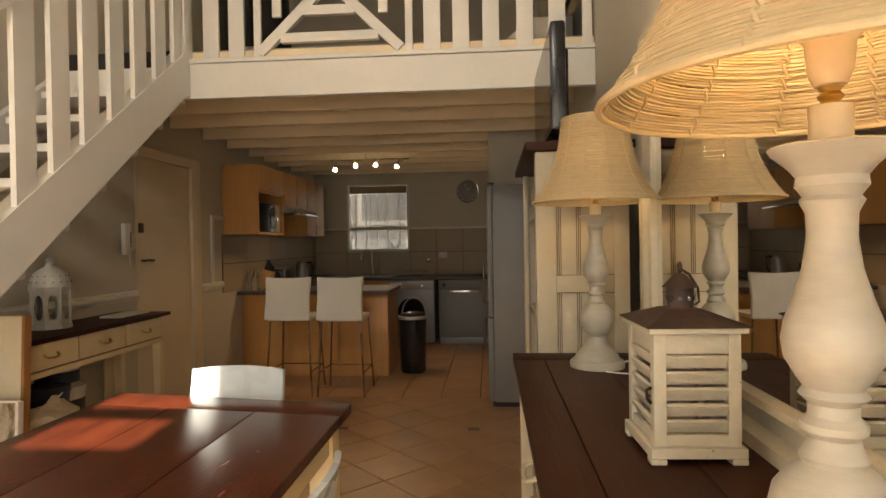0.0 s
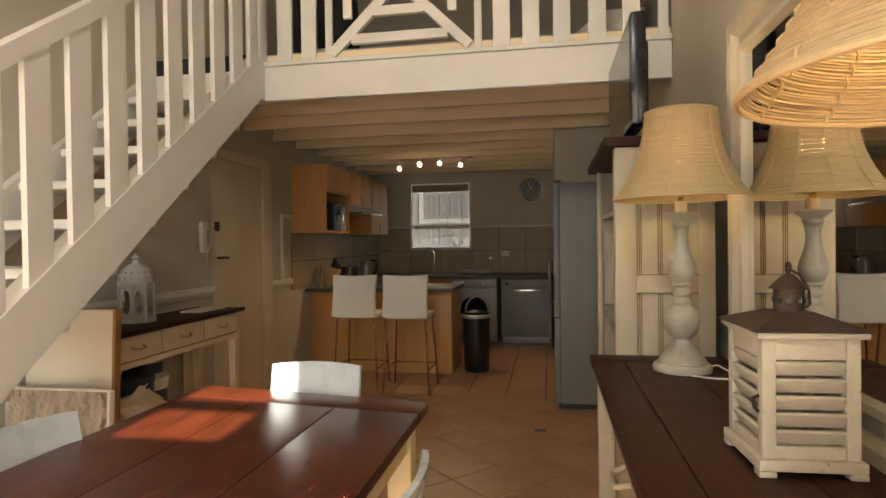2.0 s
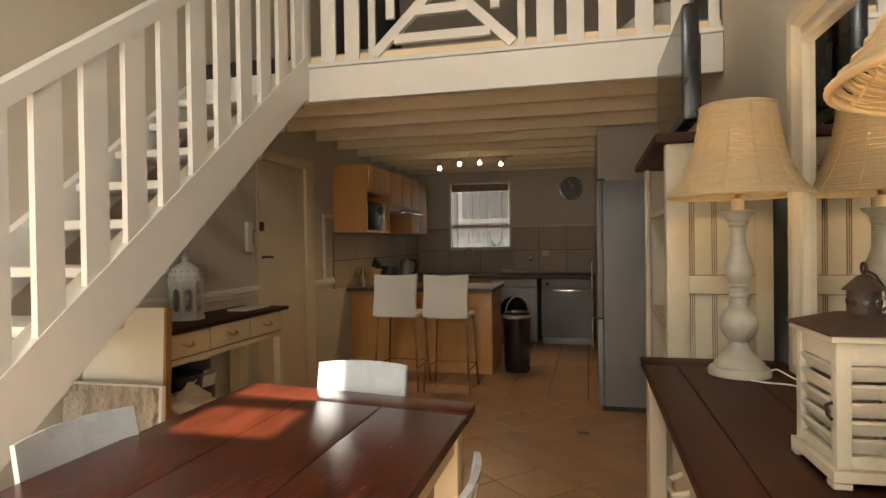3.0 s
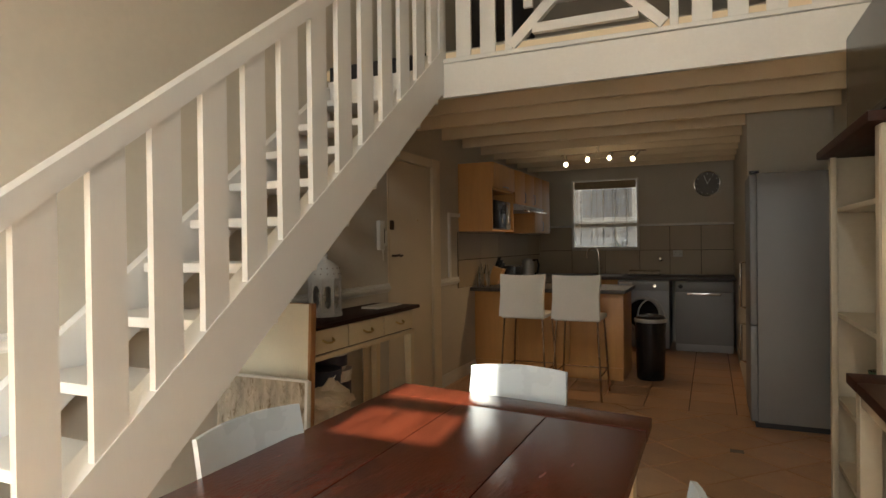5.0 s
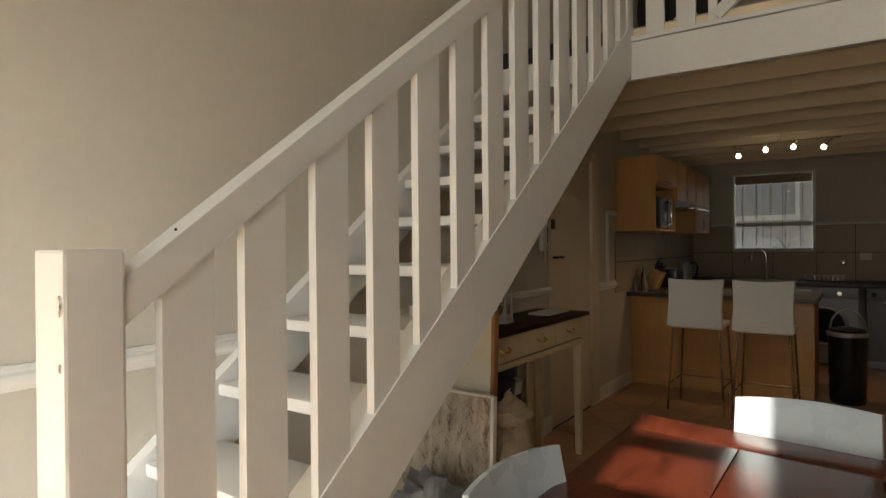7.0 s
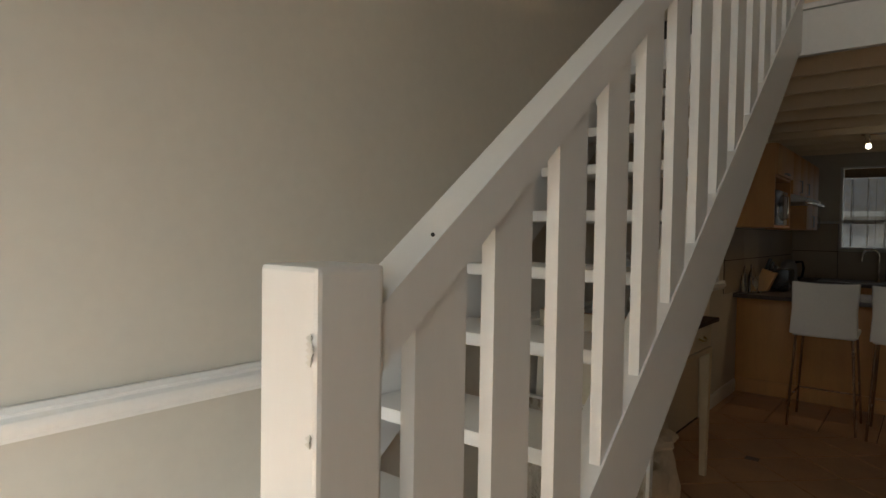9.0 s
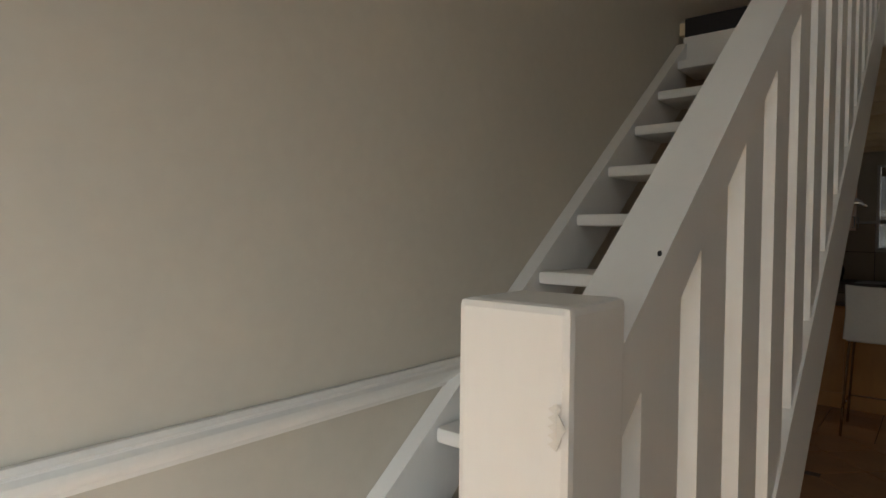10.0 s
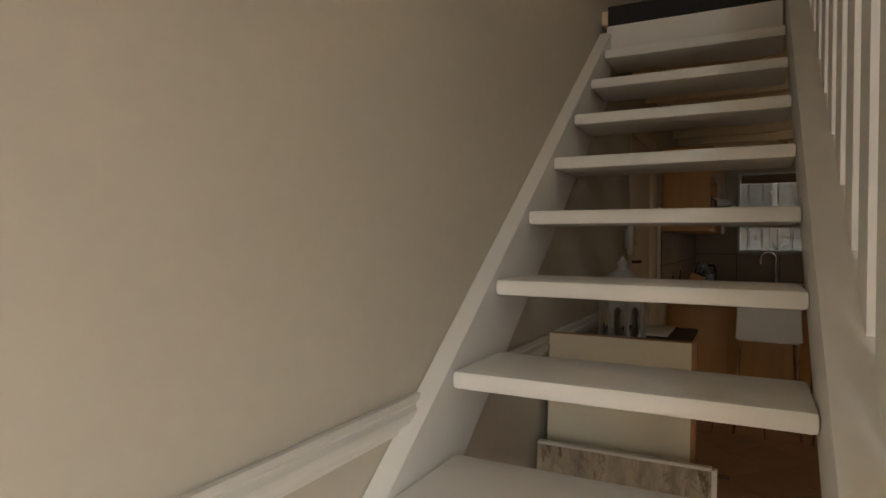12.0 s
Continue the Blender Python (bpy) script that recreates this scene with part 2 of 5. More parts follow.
def tube(pts, r, bm=None, seg=8, closed=False):
    bm = bm or bmesh.new()
    pts = [Vector(p) for p in pts]
    n = len(pts)
    rings = []
    up = None
    for i, p in enumerate(pts):
        if closed:
            d = pts[(i + 1) % n] - pts[i - 1]
        else:
            d = pts[min(i + 1, n - 1)] - pts[max(i - 1, 0)]
        d.normalize()
        if up is None:
            up = Vector((0, 0, 1)) if abs(d.z) < 0.9 else Vector((1, 0, 0))
        s = d.cross(up)
        if s.length < 1e-4:
            s = d.cross(Vector((0, 1, 0)))
        s.normalize()
        up2 = s.cross(d).normalized()
        up = up2
        rings.append([bm.verts.new(p + r * (math.cos(2 * math.pi * k / seg) * s + math.sin(2 * math.pi * k / seg) * up2)) for k in range(seg)])
    pairs = list(zip(rings, rings[1:]))
    if closed:
        pairs.append((rings[-1], rings[0]))
    for a, c in pairs:
        for k in range(seg):
            bm.faces.new((a[k], a[(k + 1) % seg], c[(k + 1) % seg], c[k]))
    if not closed:
        bm.faces.new(rings[0][::-1])
        bm.faces.new(rings[-1])
    bmesh.ops.recalc_face_normals(bm, faces=bm.faces)
    return bm


def smooth_mesh(me, angle=40):
    for p in me.polygons:
        p.use_smooth = True
    me.set_sharp_from_angle(angle=radians(angle))


def part(name, bm, mat, parent=None, label="", smooth=True, kind=""):
    me = bpy.data.meshes.new(name)
    bm.to_mesh(me)
    bm.free()
    me.materials.append(M[mat] if isinstance(mat, str) else mat)
    if smooth:
        smooth_mesh(me)
    ob = new(name, me)
    if parent:
        ob.parent = parent
    return tagged(ob, label=label, kind=kind)


def thing(name, m, label, category, group=""):
    e = new(name)
    e.empty_display_size = 0.1
    e.matrix_world = m
    return tagged(e, label=label, category=category, group=group)


def solid(name, bm, mat, label, category, group="", smooth=True):
    return tagged(part(name, bm, mat, smooth=smooth), label=label, category=category, group=group)


def structure(name, bm, mat, label="", smooth=False):
    return tagged(part(name, bm, mat, smooth=smooth), label=label, kind="structure")


# ---- shell of the house ----
XL, XR, YS, YN = -2.755, 0.26, -1.75, 8.10
TOP = 4.7
KX = -0.31          # kitchen right wall
LOFT_Y = 3.04
structure("floor_slab", bx(XL - 0.2, XR + 0.2, YS - 0.2, YN + 0.2, -0.2, -0.012), "grout", "dark grout bed under terracotta floor tiles")


def wall_with_holes(name, axis, pos, thick, u0, u1, z0, z1, holes, mat="wall", label=""):
    """A wall cut into blocks around its openings. axis x: a wall at x=pos running in y."""
    bm = bmesh.new()
    us = sorted({u0, u1, *[h[0] for h in holes], *[h[1] for h in holes]})
    zs = sorted({z0, z1, *[h[2] for h in holes], *[h[3] for h in holes]})
    keep = {}
    for i, (a, c) in enumerate(zip(us, us[1:])):
        for j, (d, e) in enumerate(zip(zs, zs[1:])):
            mu, mz = (a + c) / 2, (d + e) / 2
            keep[i, j] = not any(h[0] < mu < h[1] and h[2] < mz < h[3] for h in holes)
    vert = {}

    def V(u, z, w):
        k = (round(u, 4), round(z, 4), w)
        if k not in vert:
            p = pos if w == 0 else pos + thick
            vert[k] = bm.verts.new((p, u, z) if axis == "x" else (u, p, z))
        return vert[k]
    for (i, j), ok in keep.items():
        if not ok:
            continue
        a, c, d, e = us[i], us[i + 1], zs[j], zs[j + 1]
        for w in (0, 1):
            bm.faces.new([V(a, d, w), V(c, d, w), V(c, e, w), V(a, e, w)])
        for (ni, nj), (p, q) in (((i - 1, j), ((a, d), (a, e))), ((i + 1, j), ((c, d), (c, e))), ((i, j - 1), ((a, d), (c, d))), ((i, j + 1), ((a, e), (c, e)))):
            if not keep.get((ni, nj), False):
                bm.faces.new([V(*p, 0), V(*q, 0), V(*q, 1), V(*p, 1)])
    bmesh.ops.recalc_face_normals(bm, faces=bm.faces)
    return structure(name, bm, mat, label)


DOOR_Y0, DOOR_Y1, DOOR_Z = 3.845, 4.62, 1.95
wall_with_holes("wall_west", "x", XL, -0.22, YS, YN, -0.02, TOP, [(DOOR_Y0, DOOR_Y1, -0.02, DOOR_Z)], label="tall taupe painted plaster wall beside the stairs")
wall_with_holes("wall_north", "y", YN, 0.2, XL - 0.2, XR + 0.2, -0.02, 2.33, [(-2.285, -1.43, 1.20, 2.10)], label="taupe kitchen wall with a small window")
wall_with_holes("wall_south", "y", YS, -0.2, XL - 0.2, XR + 0.2, -0.02, TOP,
                [(-2.6, -1.25, 0.0, 2.15), (-0.95, -0.05, 0.9, 2.1), (-1.13, -0.825, 3.257, 4.0)],
                label="painted wall with glazed doors, a high window and an added fill opening")
wall_with_holes("wall_east", "x", XR, 0.2, YS, YN, -0.02, TOP, [], label="taupe painted plaster wall behind the sideboard")
structure("wall_kitchen_east", bx(KX, XR - 0.002, 5.12, YN - 0.002, -0.01, 2.33), "wall", "taupe painted kitchen wall beside the fridge")
structure("wall_loft_north", bx(XL, XR, 6.6, 6.8, 2.36, TOP), "loftshade", "painted wall at the back of the loft, shade put into its colour")
structure("ceiling", bx(XL - 0.2, XR + 0.2, YS - 0.2, YN + 0.2, TOP, TOP + 0.15), "ceil", "cream ceiling above the stairs and loft")
structure("ceiling_loft_underside", bx(XL + 0.002, XR - 0.002, LOFT_Y + 0.04, YN - 0.002, 2.30, 2.36), "ceil", "cream boarded ceiling under the loft")
structure("ceiling_kitchen", bx(XL - 0.2, XR + 0.2, 6.8, YN + 0.2, 2.362, 2.5), "ceil", "cream ceiling slab above the kitchen")
# unseen slab, added only to limit how far sun comes through the doors
structure("canopy", bx(XL - 0.4, XR + 0.4, YS - 0.85, YS - 0.24, 2.45, 2.55), "white", "unseen white slab added outside to block sun above the glazed doors")

# joists under the loft
joist_y = [3.43, 3.85, 4.30, 4.82, 5.30, 5.81, 6.22, 6.65, 7.10, 7.55]
for i, y in enumerate(joist_y):
    right = XR - 0.004 if y < 5.1 else KX - 0.002
    structure("joist", bx(XL + 0.004, right, y, y + 0.038, 2.198, 2.299, 0.002), "ceil", "cream painted ceiling joist under the loft")
structure("fascia", bx(-2.0, XR - 0.003, LOFT_Y, LOFT_Y + 0.038, 2.095, 2.285, 0.003), "white", "white painted fascia board on the loft edge")
structure("fascia_cap", bx(-2.0, XR - 0.003, LOFT_Y - 0.012, LOFT_Y + 0.09, 2.287, 2.312, 0.004), "white", "white painted capping on the loft edge")
structure("landing_edge", bx(XL + 0.03, -2.03, LOFT_Y + 0.01, LOFT_Y + 0.05, 2.12, 2.280, 0.003), "stairwhite", "white painted board at the top of the stairs")
# added dark strip, hides the pale ceiling edge so the landing reads dark
structure("landing_floor_edge", bx(XL + 0.03, -2.03, LOFT_Y + 0.03, LOFT_Y + 0.052, 2.2815, 2.376, 0.003), "cloth", "dark strip added to darken the landing edge")
structure("loft_floor", bx(XL + 0.002, XR - 0.002, LOFT_Y + 0.055, 6.598, 2.362, 2.372), "loftshade", "loft floor, shade put into its colour")


# dado rail with moulded profile (pairs of offset from the wall and height)
def dado(name, y0, y1, z, x=XL, sign=1, h=0.066):
    prof = [(0.001, 0), (0.010, 0), (0.012, 0.010), (0.022, 0.018), (0.028, 0.030), (0.026, 0.040), (0.016, 0.048), (0.016, 0.052), (0.020, 0.056), (0.014, h), (0.001, h)]
    bm = bmesh.new()
    lo = [bm.verts.new((x + sign * a, y0, z + c)) for a, c in prof]
    hi = [bm.verts.new((x + sign * a, y1, z + c)) for a, c in prof]
    for i in range(len(prof) - 1):
        bm.faces.new((lo[i], lo[i + 1], hi[i + 1], hi[i]))
    bm.faces.new(lo)
    bm.faces.new(hi)
    bmesh.ops.recalc_face_normals(bm, faces=bm.faces)
    ob = structure(name, bm, "white", "white moulded dado rail on the taupe wall", smooth=True)
    return ob


dado("dado_rail", YS + 0.01, DOOR_Y0 - 0.022, 0.922)
dado("dado_rail", DOOR_Y1 + 0.125, 5.15, 0.90)


def skirting(y0, y1, x=XL, sign=1):
    prof = [(0.001, 0.001), (0.014, 0.001), (0.014, 0.085), (0.008, 0.105), (0.001, 0.108)]
    bm = prism([(x + sign * a, c) for a, c in prof], "y", y0, y1)
    structure("baseboard", bm, "white", "white painted skirting board")


skirting(YS + 0.01, DOOR_Y0 - 0.022)
skirting(DOOR_Y1 + 0.125, 5.58)
skirting(YS + 0.01, 4.4, XR, -1)


# front door
def front_door():
    d = tagged(part("door_front", bx(XL - 0.05, XL - 0.004, DOOR_Y0 + 0.012, DOOR_Y1 - 0.03, 0.006, DOOR_Z - 0.03, 0.002), "door"),
               label="plain cream painted front door, closed", kind="structure")
    fr = bmesh.new()
    box(fr, XL - 0.12, XL + 0.003, DOOR_Y0 - 0.02, DOOR_Y0 + 0.010, 0.001, DOOR_Z + 0.05, 0.002)
    box(fr, XL - 0.12, XL + 0.018, DOOR_Y1 - 0.026, DOOR_Y1 + 0.12, 0.001, DOOR_Z + 0.05, 0.003)
    box(fr, XL - 0.118, XL + 0.016, DOOR_Y0 + 0.0105, DOOR_Y1 - 0.0265, DOOR_Z - 0.026, DOOR_Z + 0.048, 0.003)
    part("door_frame", fr, "door", d, "cream painted timber door frame")
    x = XL - 0.0035
    part("lock_plate", bx(x, x + 0.010, 3.862, 3.902, 1.075, 1.26, 0.003), "bronze", d, "dark bronze lock plate")
    part("door_handle", tube([(x + 0.010, 3.882, 1.190), (x + 0.040, 3.882, 1.190), (x + 0.046, 3.892, 1.190), (x + 0.045, 3.93, 1.194), (x + 0.042, 3.955, 1.186), (x + 0.042, 3.985, 1.190)], 0.0085), "bronze", d, "dark bronze lever handle")
    part("deadbolt", bx(x, x + 0.014, 3.862, 3.915, 1.385, 1.455, 0.006), "bronze", d, "dark bronze deadbolt case")
    part("deadbolt_knob", lathe([(0.0, 0), (0.016, 0.0), (0.020, 0.02), (0.014, 0.034), (0.0, 0.036)], 20, cap=False), "bronze", d, "dark round deadbolt knob")
    o = d.children[-1]
    o.matrix_basis = Matrix.Translation((x + 0.014, 3.912, 1.42)) @ Matrix.Rotation(radians(90), 4, "Y")
    part("spyhole", tube([(x, 4.33, 1.47), (x + 0.006, 4.33, 1.47)], 0.006), "brass", d, "tiny brass spyhole")
    return d


front_door()

# south glazing
g = structure("window_south", bx(-2.6, -1.25, YS - 0.12, YS - 0.115, 0.0, 2.15), "glass")
g.visible_shadow = False
# pane of the unseen opening added for the stair fill
g = structure("window_living", bx(-0.95, -0.05, YS - 0.12, YS - 0.115, 0.9, 2.1), "glass")
g.visible_shadow = False
for x in (-2.6, -1.945, -1.29):
    structure("door_mullion", bx(x, x + 0.04, YS - 0.15, YS - 0.08, 0.0, 2.148), "white", "white glazed door frame")
structure("window_muntin", bx(-1.129, -0.826, YS - 0.03, YS - 0.002, 3.475, 3.54), "white", "white bar across the high window")
ground_bm = bx(-60, 60, -60, 60, -0.30, -0.21)
structure("ground", ground_bm, "outwall", "paving outside")

# ---- kitchen window, blind and outlook ----
wx0, wx1, wz0, wz1 = -2.285, -1.43, 1.20, 2.10


def kitchen_window():
    w = tagged(new("window_kitchen"), kind="structure", label="small white kitchen window with bars and a bamboo blind")
    fr = bmesh.new()
    for a, b_, c, d in ((wx0 - 0.008, wx0 + 0.02, wz0 - 0.008, wz1 + 0.008), (wx1 - 0.02, wx1 + 0.008, wz0 - 0.008, wz1 + 0.008)):
        box(fr, a, b_, YN - 0.012, YN + 0.09, c, d, 0.003)
    box(fr, wx0 + 0.02, wx1 - 0.02, YN - 0.011, YN + 0.09, wz1 - 0.01, wz1 + 0.007, 0.003)
    box(fr, wx0 + 0.02, wx1 - 0.02, YN - 0.011, YN + 0.09, wz0 - 0.007, wz0 + 0.012, 0.003)
    box(fr, wx0 + 0.02, wx1 - 0.02, YN + 0.05, YN + 0.085, 1.475, 1.525, 0.003)
    part("window_frame", fr, "white", w, "white painted timber frame")
    gl = part("pane", bx(wx0 + 0.02, wx1 - 0.02, YN + 0.092, YN + 0.096, wz0 + 0.01, wz1 - 0.01), "glass", w, "clear window glass")
    gl.visible_shadow = False
    for k in range(5):
        x = wx0 + 0.10 + k * 0.152
        part("burglar_bar", tube([(x, YN + 0.04, wz0 + 0.012), (x, YN + 0.04, wz1 - 0.01)], 0.006), "white", w, "white painted steel bar")
    return w


kitchen_window()
bl = thing("window_blind", pose(0, 0, 0), "thin woven bamboo roller blind, lowered over the kitchen window", "blind")
bm = bmesh.new()
for k in range(62):
    z = 1.215 + k * 0.0122
    box(bm, wx0 + 0.03, wx1 - 0.03, YN + 0.0085, YN + 0.0105, z, z + 0.0052)
part("slats", bm, "reed", bl, "thin bamboo slats", smooth=False)
part("head_roll", bx(wx0 + 0.028, wx1 - 0.028, YN + 0.004, YN + 0.03, 1.985, 2.085, 0.004), "reed", bl, "folded top of the bamboo blind")
for k in range(4):
    x = wx0 + 0.12 + k * 0.205
    part("cord", tube([(x, YN + 0.006, 1.25), (x, YN + 0.006, 1.96)], 0.0022, seg=5), "bronze", bl, "dark blind cord")

# outlook
nb = thing("neighbour_house", pose(-2.2, 11.2, 0), "pale rendered house wall across the lane", "house")
part("wall", bx(-4, 4, 0, 0.3, -0.2, 3.6), "outwall", nb)
nw = part("window", bx(-0.62, 0.42, -0.03, 0.02, 1.65, 2.9), "white", nb, "white framed window")
part("pane", bx(-0.54, 0.34, -0.042, -0.032, 1.73, 2.82), "silver", nw, "grey window pane")
pl = thing("palm_plant", pose(-1.85, 9.5, -0.2), "small green spiky plant outside the window", "plant")
part("trunk", lathe([(0.05, 0), (0.035, 0.7), (0.03, 1.35)], 10), "rust", pl)
bm = bmesh.new()
for k in range(26):
    a, e = k * 2.4, 0.2 + 0.9 * ((k * 37) % 10) / 10
    d = Vector((math.cos(a) * math.cos(e), math.sin(a) * math.cos(e), math.sin(e)))
    s = Vector((-math.sin(a), math.cos(a), 0)) * 0.014
    o = Vector((0, 0, 1.35))
    p1, p2 = o + d * 0.16, o + d * 0.30 + Vector((0, 0, -0.05))
    v = [bm.verts.new(p) for p in (o, p1 - s, p2, p1 + s)]
    bm.faces.new(v)
part("crown", bm, "leaf", pl)


# ---- staircase ----
RUN, RISE = 0.2425, 0.184


def nose(n):
    return 1.201 + (n - 5) * RUN


def tread_z(n):
    return n * RISE - 0.078


def stair_line(y):          # top edge of the outer stringer
    return 0.754 + 0.766 * (y - 0.927)


def nose_line(y):
    return tread_z(5) + (y - nose(5)) * RISE / RUN


st = thing("staircase", pose(0, 0, 0), "white painted open-riser timber staircase with plank balusters", "staircase")
SX0, SX1 = -2.022, -1.935
yb, yt = 0.10, LOFT_Y - 0.005


def stringer(name, x0, x1, a, c, depth=0.245):
    za, zc = stair_line(a), stair_line(c)
    poly = [(a, max(0.002, za - depth)), (a, za), (c, zc), (c, zc - depth * 0.98)]
    return part(name, prism(poly, "x", x0, x1), "stairwhite", st, "white painted timber string", smooth=False)


stringer("stringer", SX0, SX1, 0.43, yt)
part("stringer", prism([(0.10, 0.002), (0.10, nose_line(0.10) + 0.012), (yt, nose_line(yt) + 0.012), (yt, nose_line(yt) - 0.27), (0.42, 0.002)], "x", XL + 0.004, XL + 0.052), "stairwhite", st, "white painted timber string on the wall", smooth=False)
for n in range(1, 13):
    y = nose(n)
    bm = bx(XL + 0.054, SX0 - 0.001, y, y + 0.262, tread_z(n) - 0.040, tread_z(n), 0.011)
    part("tread", bm, "stairwhite", st)
part("newel_post", bx(-2.022, -1.928, 0.424, 0.514, 0.002, 1.277, 0.006), "stairwhite", st, "white painted square newel with chipped edges", smooth=False)


bm = bmesh.new()
for z, a, l_ in ((1.190, 0.5, 0.016), (1.196, 0.1, 0.012), (1.202, -0.3, 0.014), (1.184, 0.9, 0.010), (1.208, 0.3, 0.009), (1.110, 0.2, 0.008), (1.104, 0.7, 0.006)):
    c0 = Vector((-1.937, 0.4232, z))
    tip = c0 + Vector((l_ * 0.6, -0.004, l_ * math.sin(a)))
    w = Vector((0, 0.0, 0.0045))
    q = [bm.verts.new(p) for p in (c0 - w, c0 + w, tip, c0 + Vector((-0.006, -0.0015, 0)), c0 + Vector((0.001, 0.004, 0)))]
    for f in ((0, 1, 2), (0, 3, 1), (0, 2, 4), (1, 4, 2), (0, 4, 3), (1, 3, 4)):
        bm.faces.new([q[n_] for n_ in f])
part("paint_chip", bm, "chip", st, "chipped paint on the newel edge", smooth=False, kind="stuff")
part("wood_knot", tube([(-1.936, 0.600, 1.309), (-1.9330, 0.600, 1.309)], 0.0028, seg=8), "dark", st, "small dark knot")


def rail_bottom(y):
    return 1.333 + 0.752 * (y - 0.748)


part("handrail", prism([(0.5145, rail_bottom(0.5145)), (0.5145, rail_bottom(0.5145) + 0.074), (3.0, rail_bottom(3.0) + 0.074), (3.0, rail_bottom(3.0))], "x", -1.992, -1.934), "stairwhite", st, "white painted sloping handrail")
bv = st.children[-1].modifiers.new("bevel", "BEVEL")
bv.width, bv.segments, bv.angle_limit = 0.010, 2, radians(40)
for k in range(14):
    y = 0.578 if k == 0 else 0.5605 + k * 0.1785
    if y > 2.93:
        break
    y1 = min(y + 0.098, 2.965)
    poly = [(y, stair_line(y) - 0.01), (y, rail_bottom(y) + 0.006), (y1, rail_bottom(y1) + 0.006), (y1, stair_line(y1) - 0.01)]
    part("baluster", prism(poly, "x", -1.962, -1.940), "stairwhite", st)
part("top_post", bx(-2.022, -1.936, 2.985, 3.075, 2.10, 3.35, 0.006), "stairwhite", st, "white painted square post at the top of the stairs")

# ---- loft balustrade ----
bal = thing("loft_balustrade", pose(0, 0, 0), "white painted balustrade of planks with a triangular fretwork panel", "balustrade")
by0, by1 = LOFT_Y + 0.03, LOFT_Y + 0.052
for x, w in ((-1.83, 0.088), (-1.685, 0.088), (-0.60, 0.09), (-0.445, 0.088), (-0.285, 0.088), (-0.105, 0.088), (0.065, 0.088), (0.222, 0.05)):
    part("baluster", bx(x - w / 2, x + w / 2, by0, by1, 2.313, 3.22, 0.002), "white", bal)


def plank(x0, z0, x1, z1, w, y0=by0 - 0.008, y1=by1 + 0.006):
    d = Vector((x1 - x0, z1 - z0)).normalized()
    s = Vector((-d.y, d.x)) * w / 2
    poly = [(x0 - s.x, z0 - s.y), (x1 - s.x, z1 - s.y), (x1 + s.x, z1 + s.y), (x0 + s.x, z0 + s.y)]
    return prism(poly, "y", y0, y1)


AC = -1.16
part("baluster", bx(-1.585, -1.545, by0, by1, 2.313, 3.22, 0.002), "white", bal)
part("baluster", bx(-0.745, -0.705, by0, by1, 2.313, 3.22, 0.002), "white", bal)
part("fret_diagonal", plank(AC - 0.39, 2.34, AC + 0.03, 2.745, 0.055), "white", bal)
part("fret_diagonal", plank(AC + 0.39, 2.34, AC - 0.03, 2.745, 0.055), "white", bal)
part("fret_bar", plank(AC - 0.27, 2.415, AC + 0.27, 2.415, 0.05, by0 - 0.012, by1 + 0.002), "white", bal)
part("fret_bar", plank(AC - 0.14, 2.56, AC + 0.14, 2.56, 0.05, by0 - 0.012, by1 + 0.002), "white", bal)
for dx in (0.10, 0.245):
    for s in (-1, 1):
        zb = 2.78 - (dx) * 1.0
        part("baluster", bx(AC + s * dx - 0.025 + s * 0.05, AC + s * dx + 0.025 + s * 0.05, by0, by1, zb, 3.22, 0.002), "white", bal)
part("top_rail", bx(-1.935, XR - 0.004, LOFT_Y + 0.005, LOFT_Y + 0.075, 3.22, 3.27, 0.006), "white", bal, "white painted top rail")

# loft things
cv = thing("covered_barbecue", pose(-1.86, 3.75, 2.372), "black fabric cover over a barbecue on the loft floor", "barbecue")
part("cover", lathe([(0.24, 0), (0.25, 0.3), (0.235, 0.6), (0.2, 0.8), (0.1, 0.92), (0.02, 0.95)], 28), "cloth", cv)
part("badge", bx(0.02, 0.14, -0.262, -0.256, 0.08, 0.15), "plastic", cv, "white printed badge")
sc = solid("white_cabinet", prism([(-0.22, 2.374), (-0.05, 2.374), (0.24, 2.374), (0.24, 2.72), (-0.02, 2.72), (-0.22, 2.56)], "y", 3.75, 4.2), "white", "white painted cabinet with a sloping side in the loft", "cabinet", smooth=False)
pic = thing("leaning_picture", pose(0.02, 3.45, 2.374, 0, 0, 0) @ pose(0, 0, 0, 0, 24, 0), "dark framed picture leaning in the loft", "picture")
part("frame", bx(0.0, 0.02, 0, 0.5, 0, 0.45, 0.002), "black", pic)
part("sheet", bx(-0.004, -0.001, 0.02, 0.48, 0.02, 0.43), "silver", pic, "grey glazed sheet")
bed = thing("loft_bed", pose(-1.3, 4.4, 2.374), "low bed with a grey cover in the loft", "bed")
part("base", bx(-0.4, 0.9, 0, 1.8, 0, 0.16, 0.01), "pine", bed)
part("cover", bx(-0.42, 0.92, -0.02, 1.82, 0.162, 0.30, 0.04), "silver", bed, "grey bed cover")


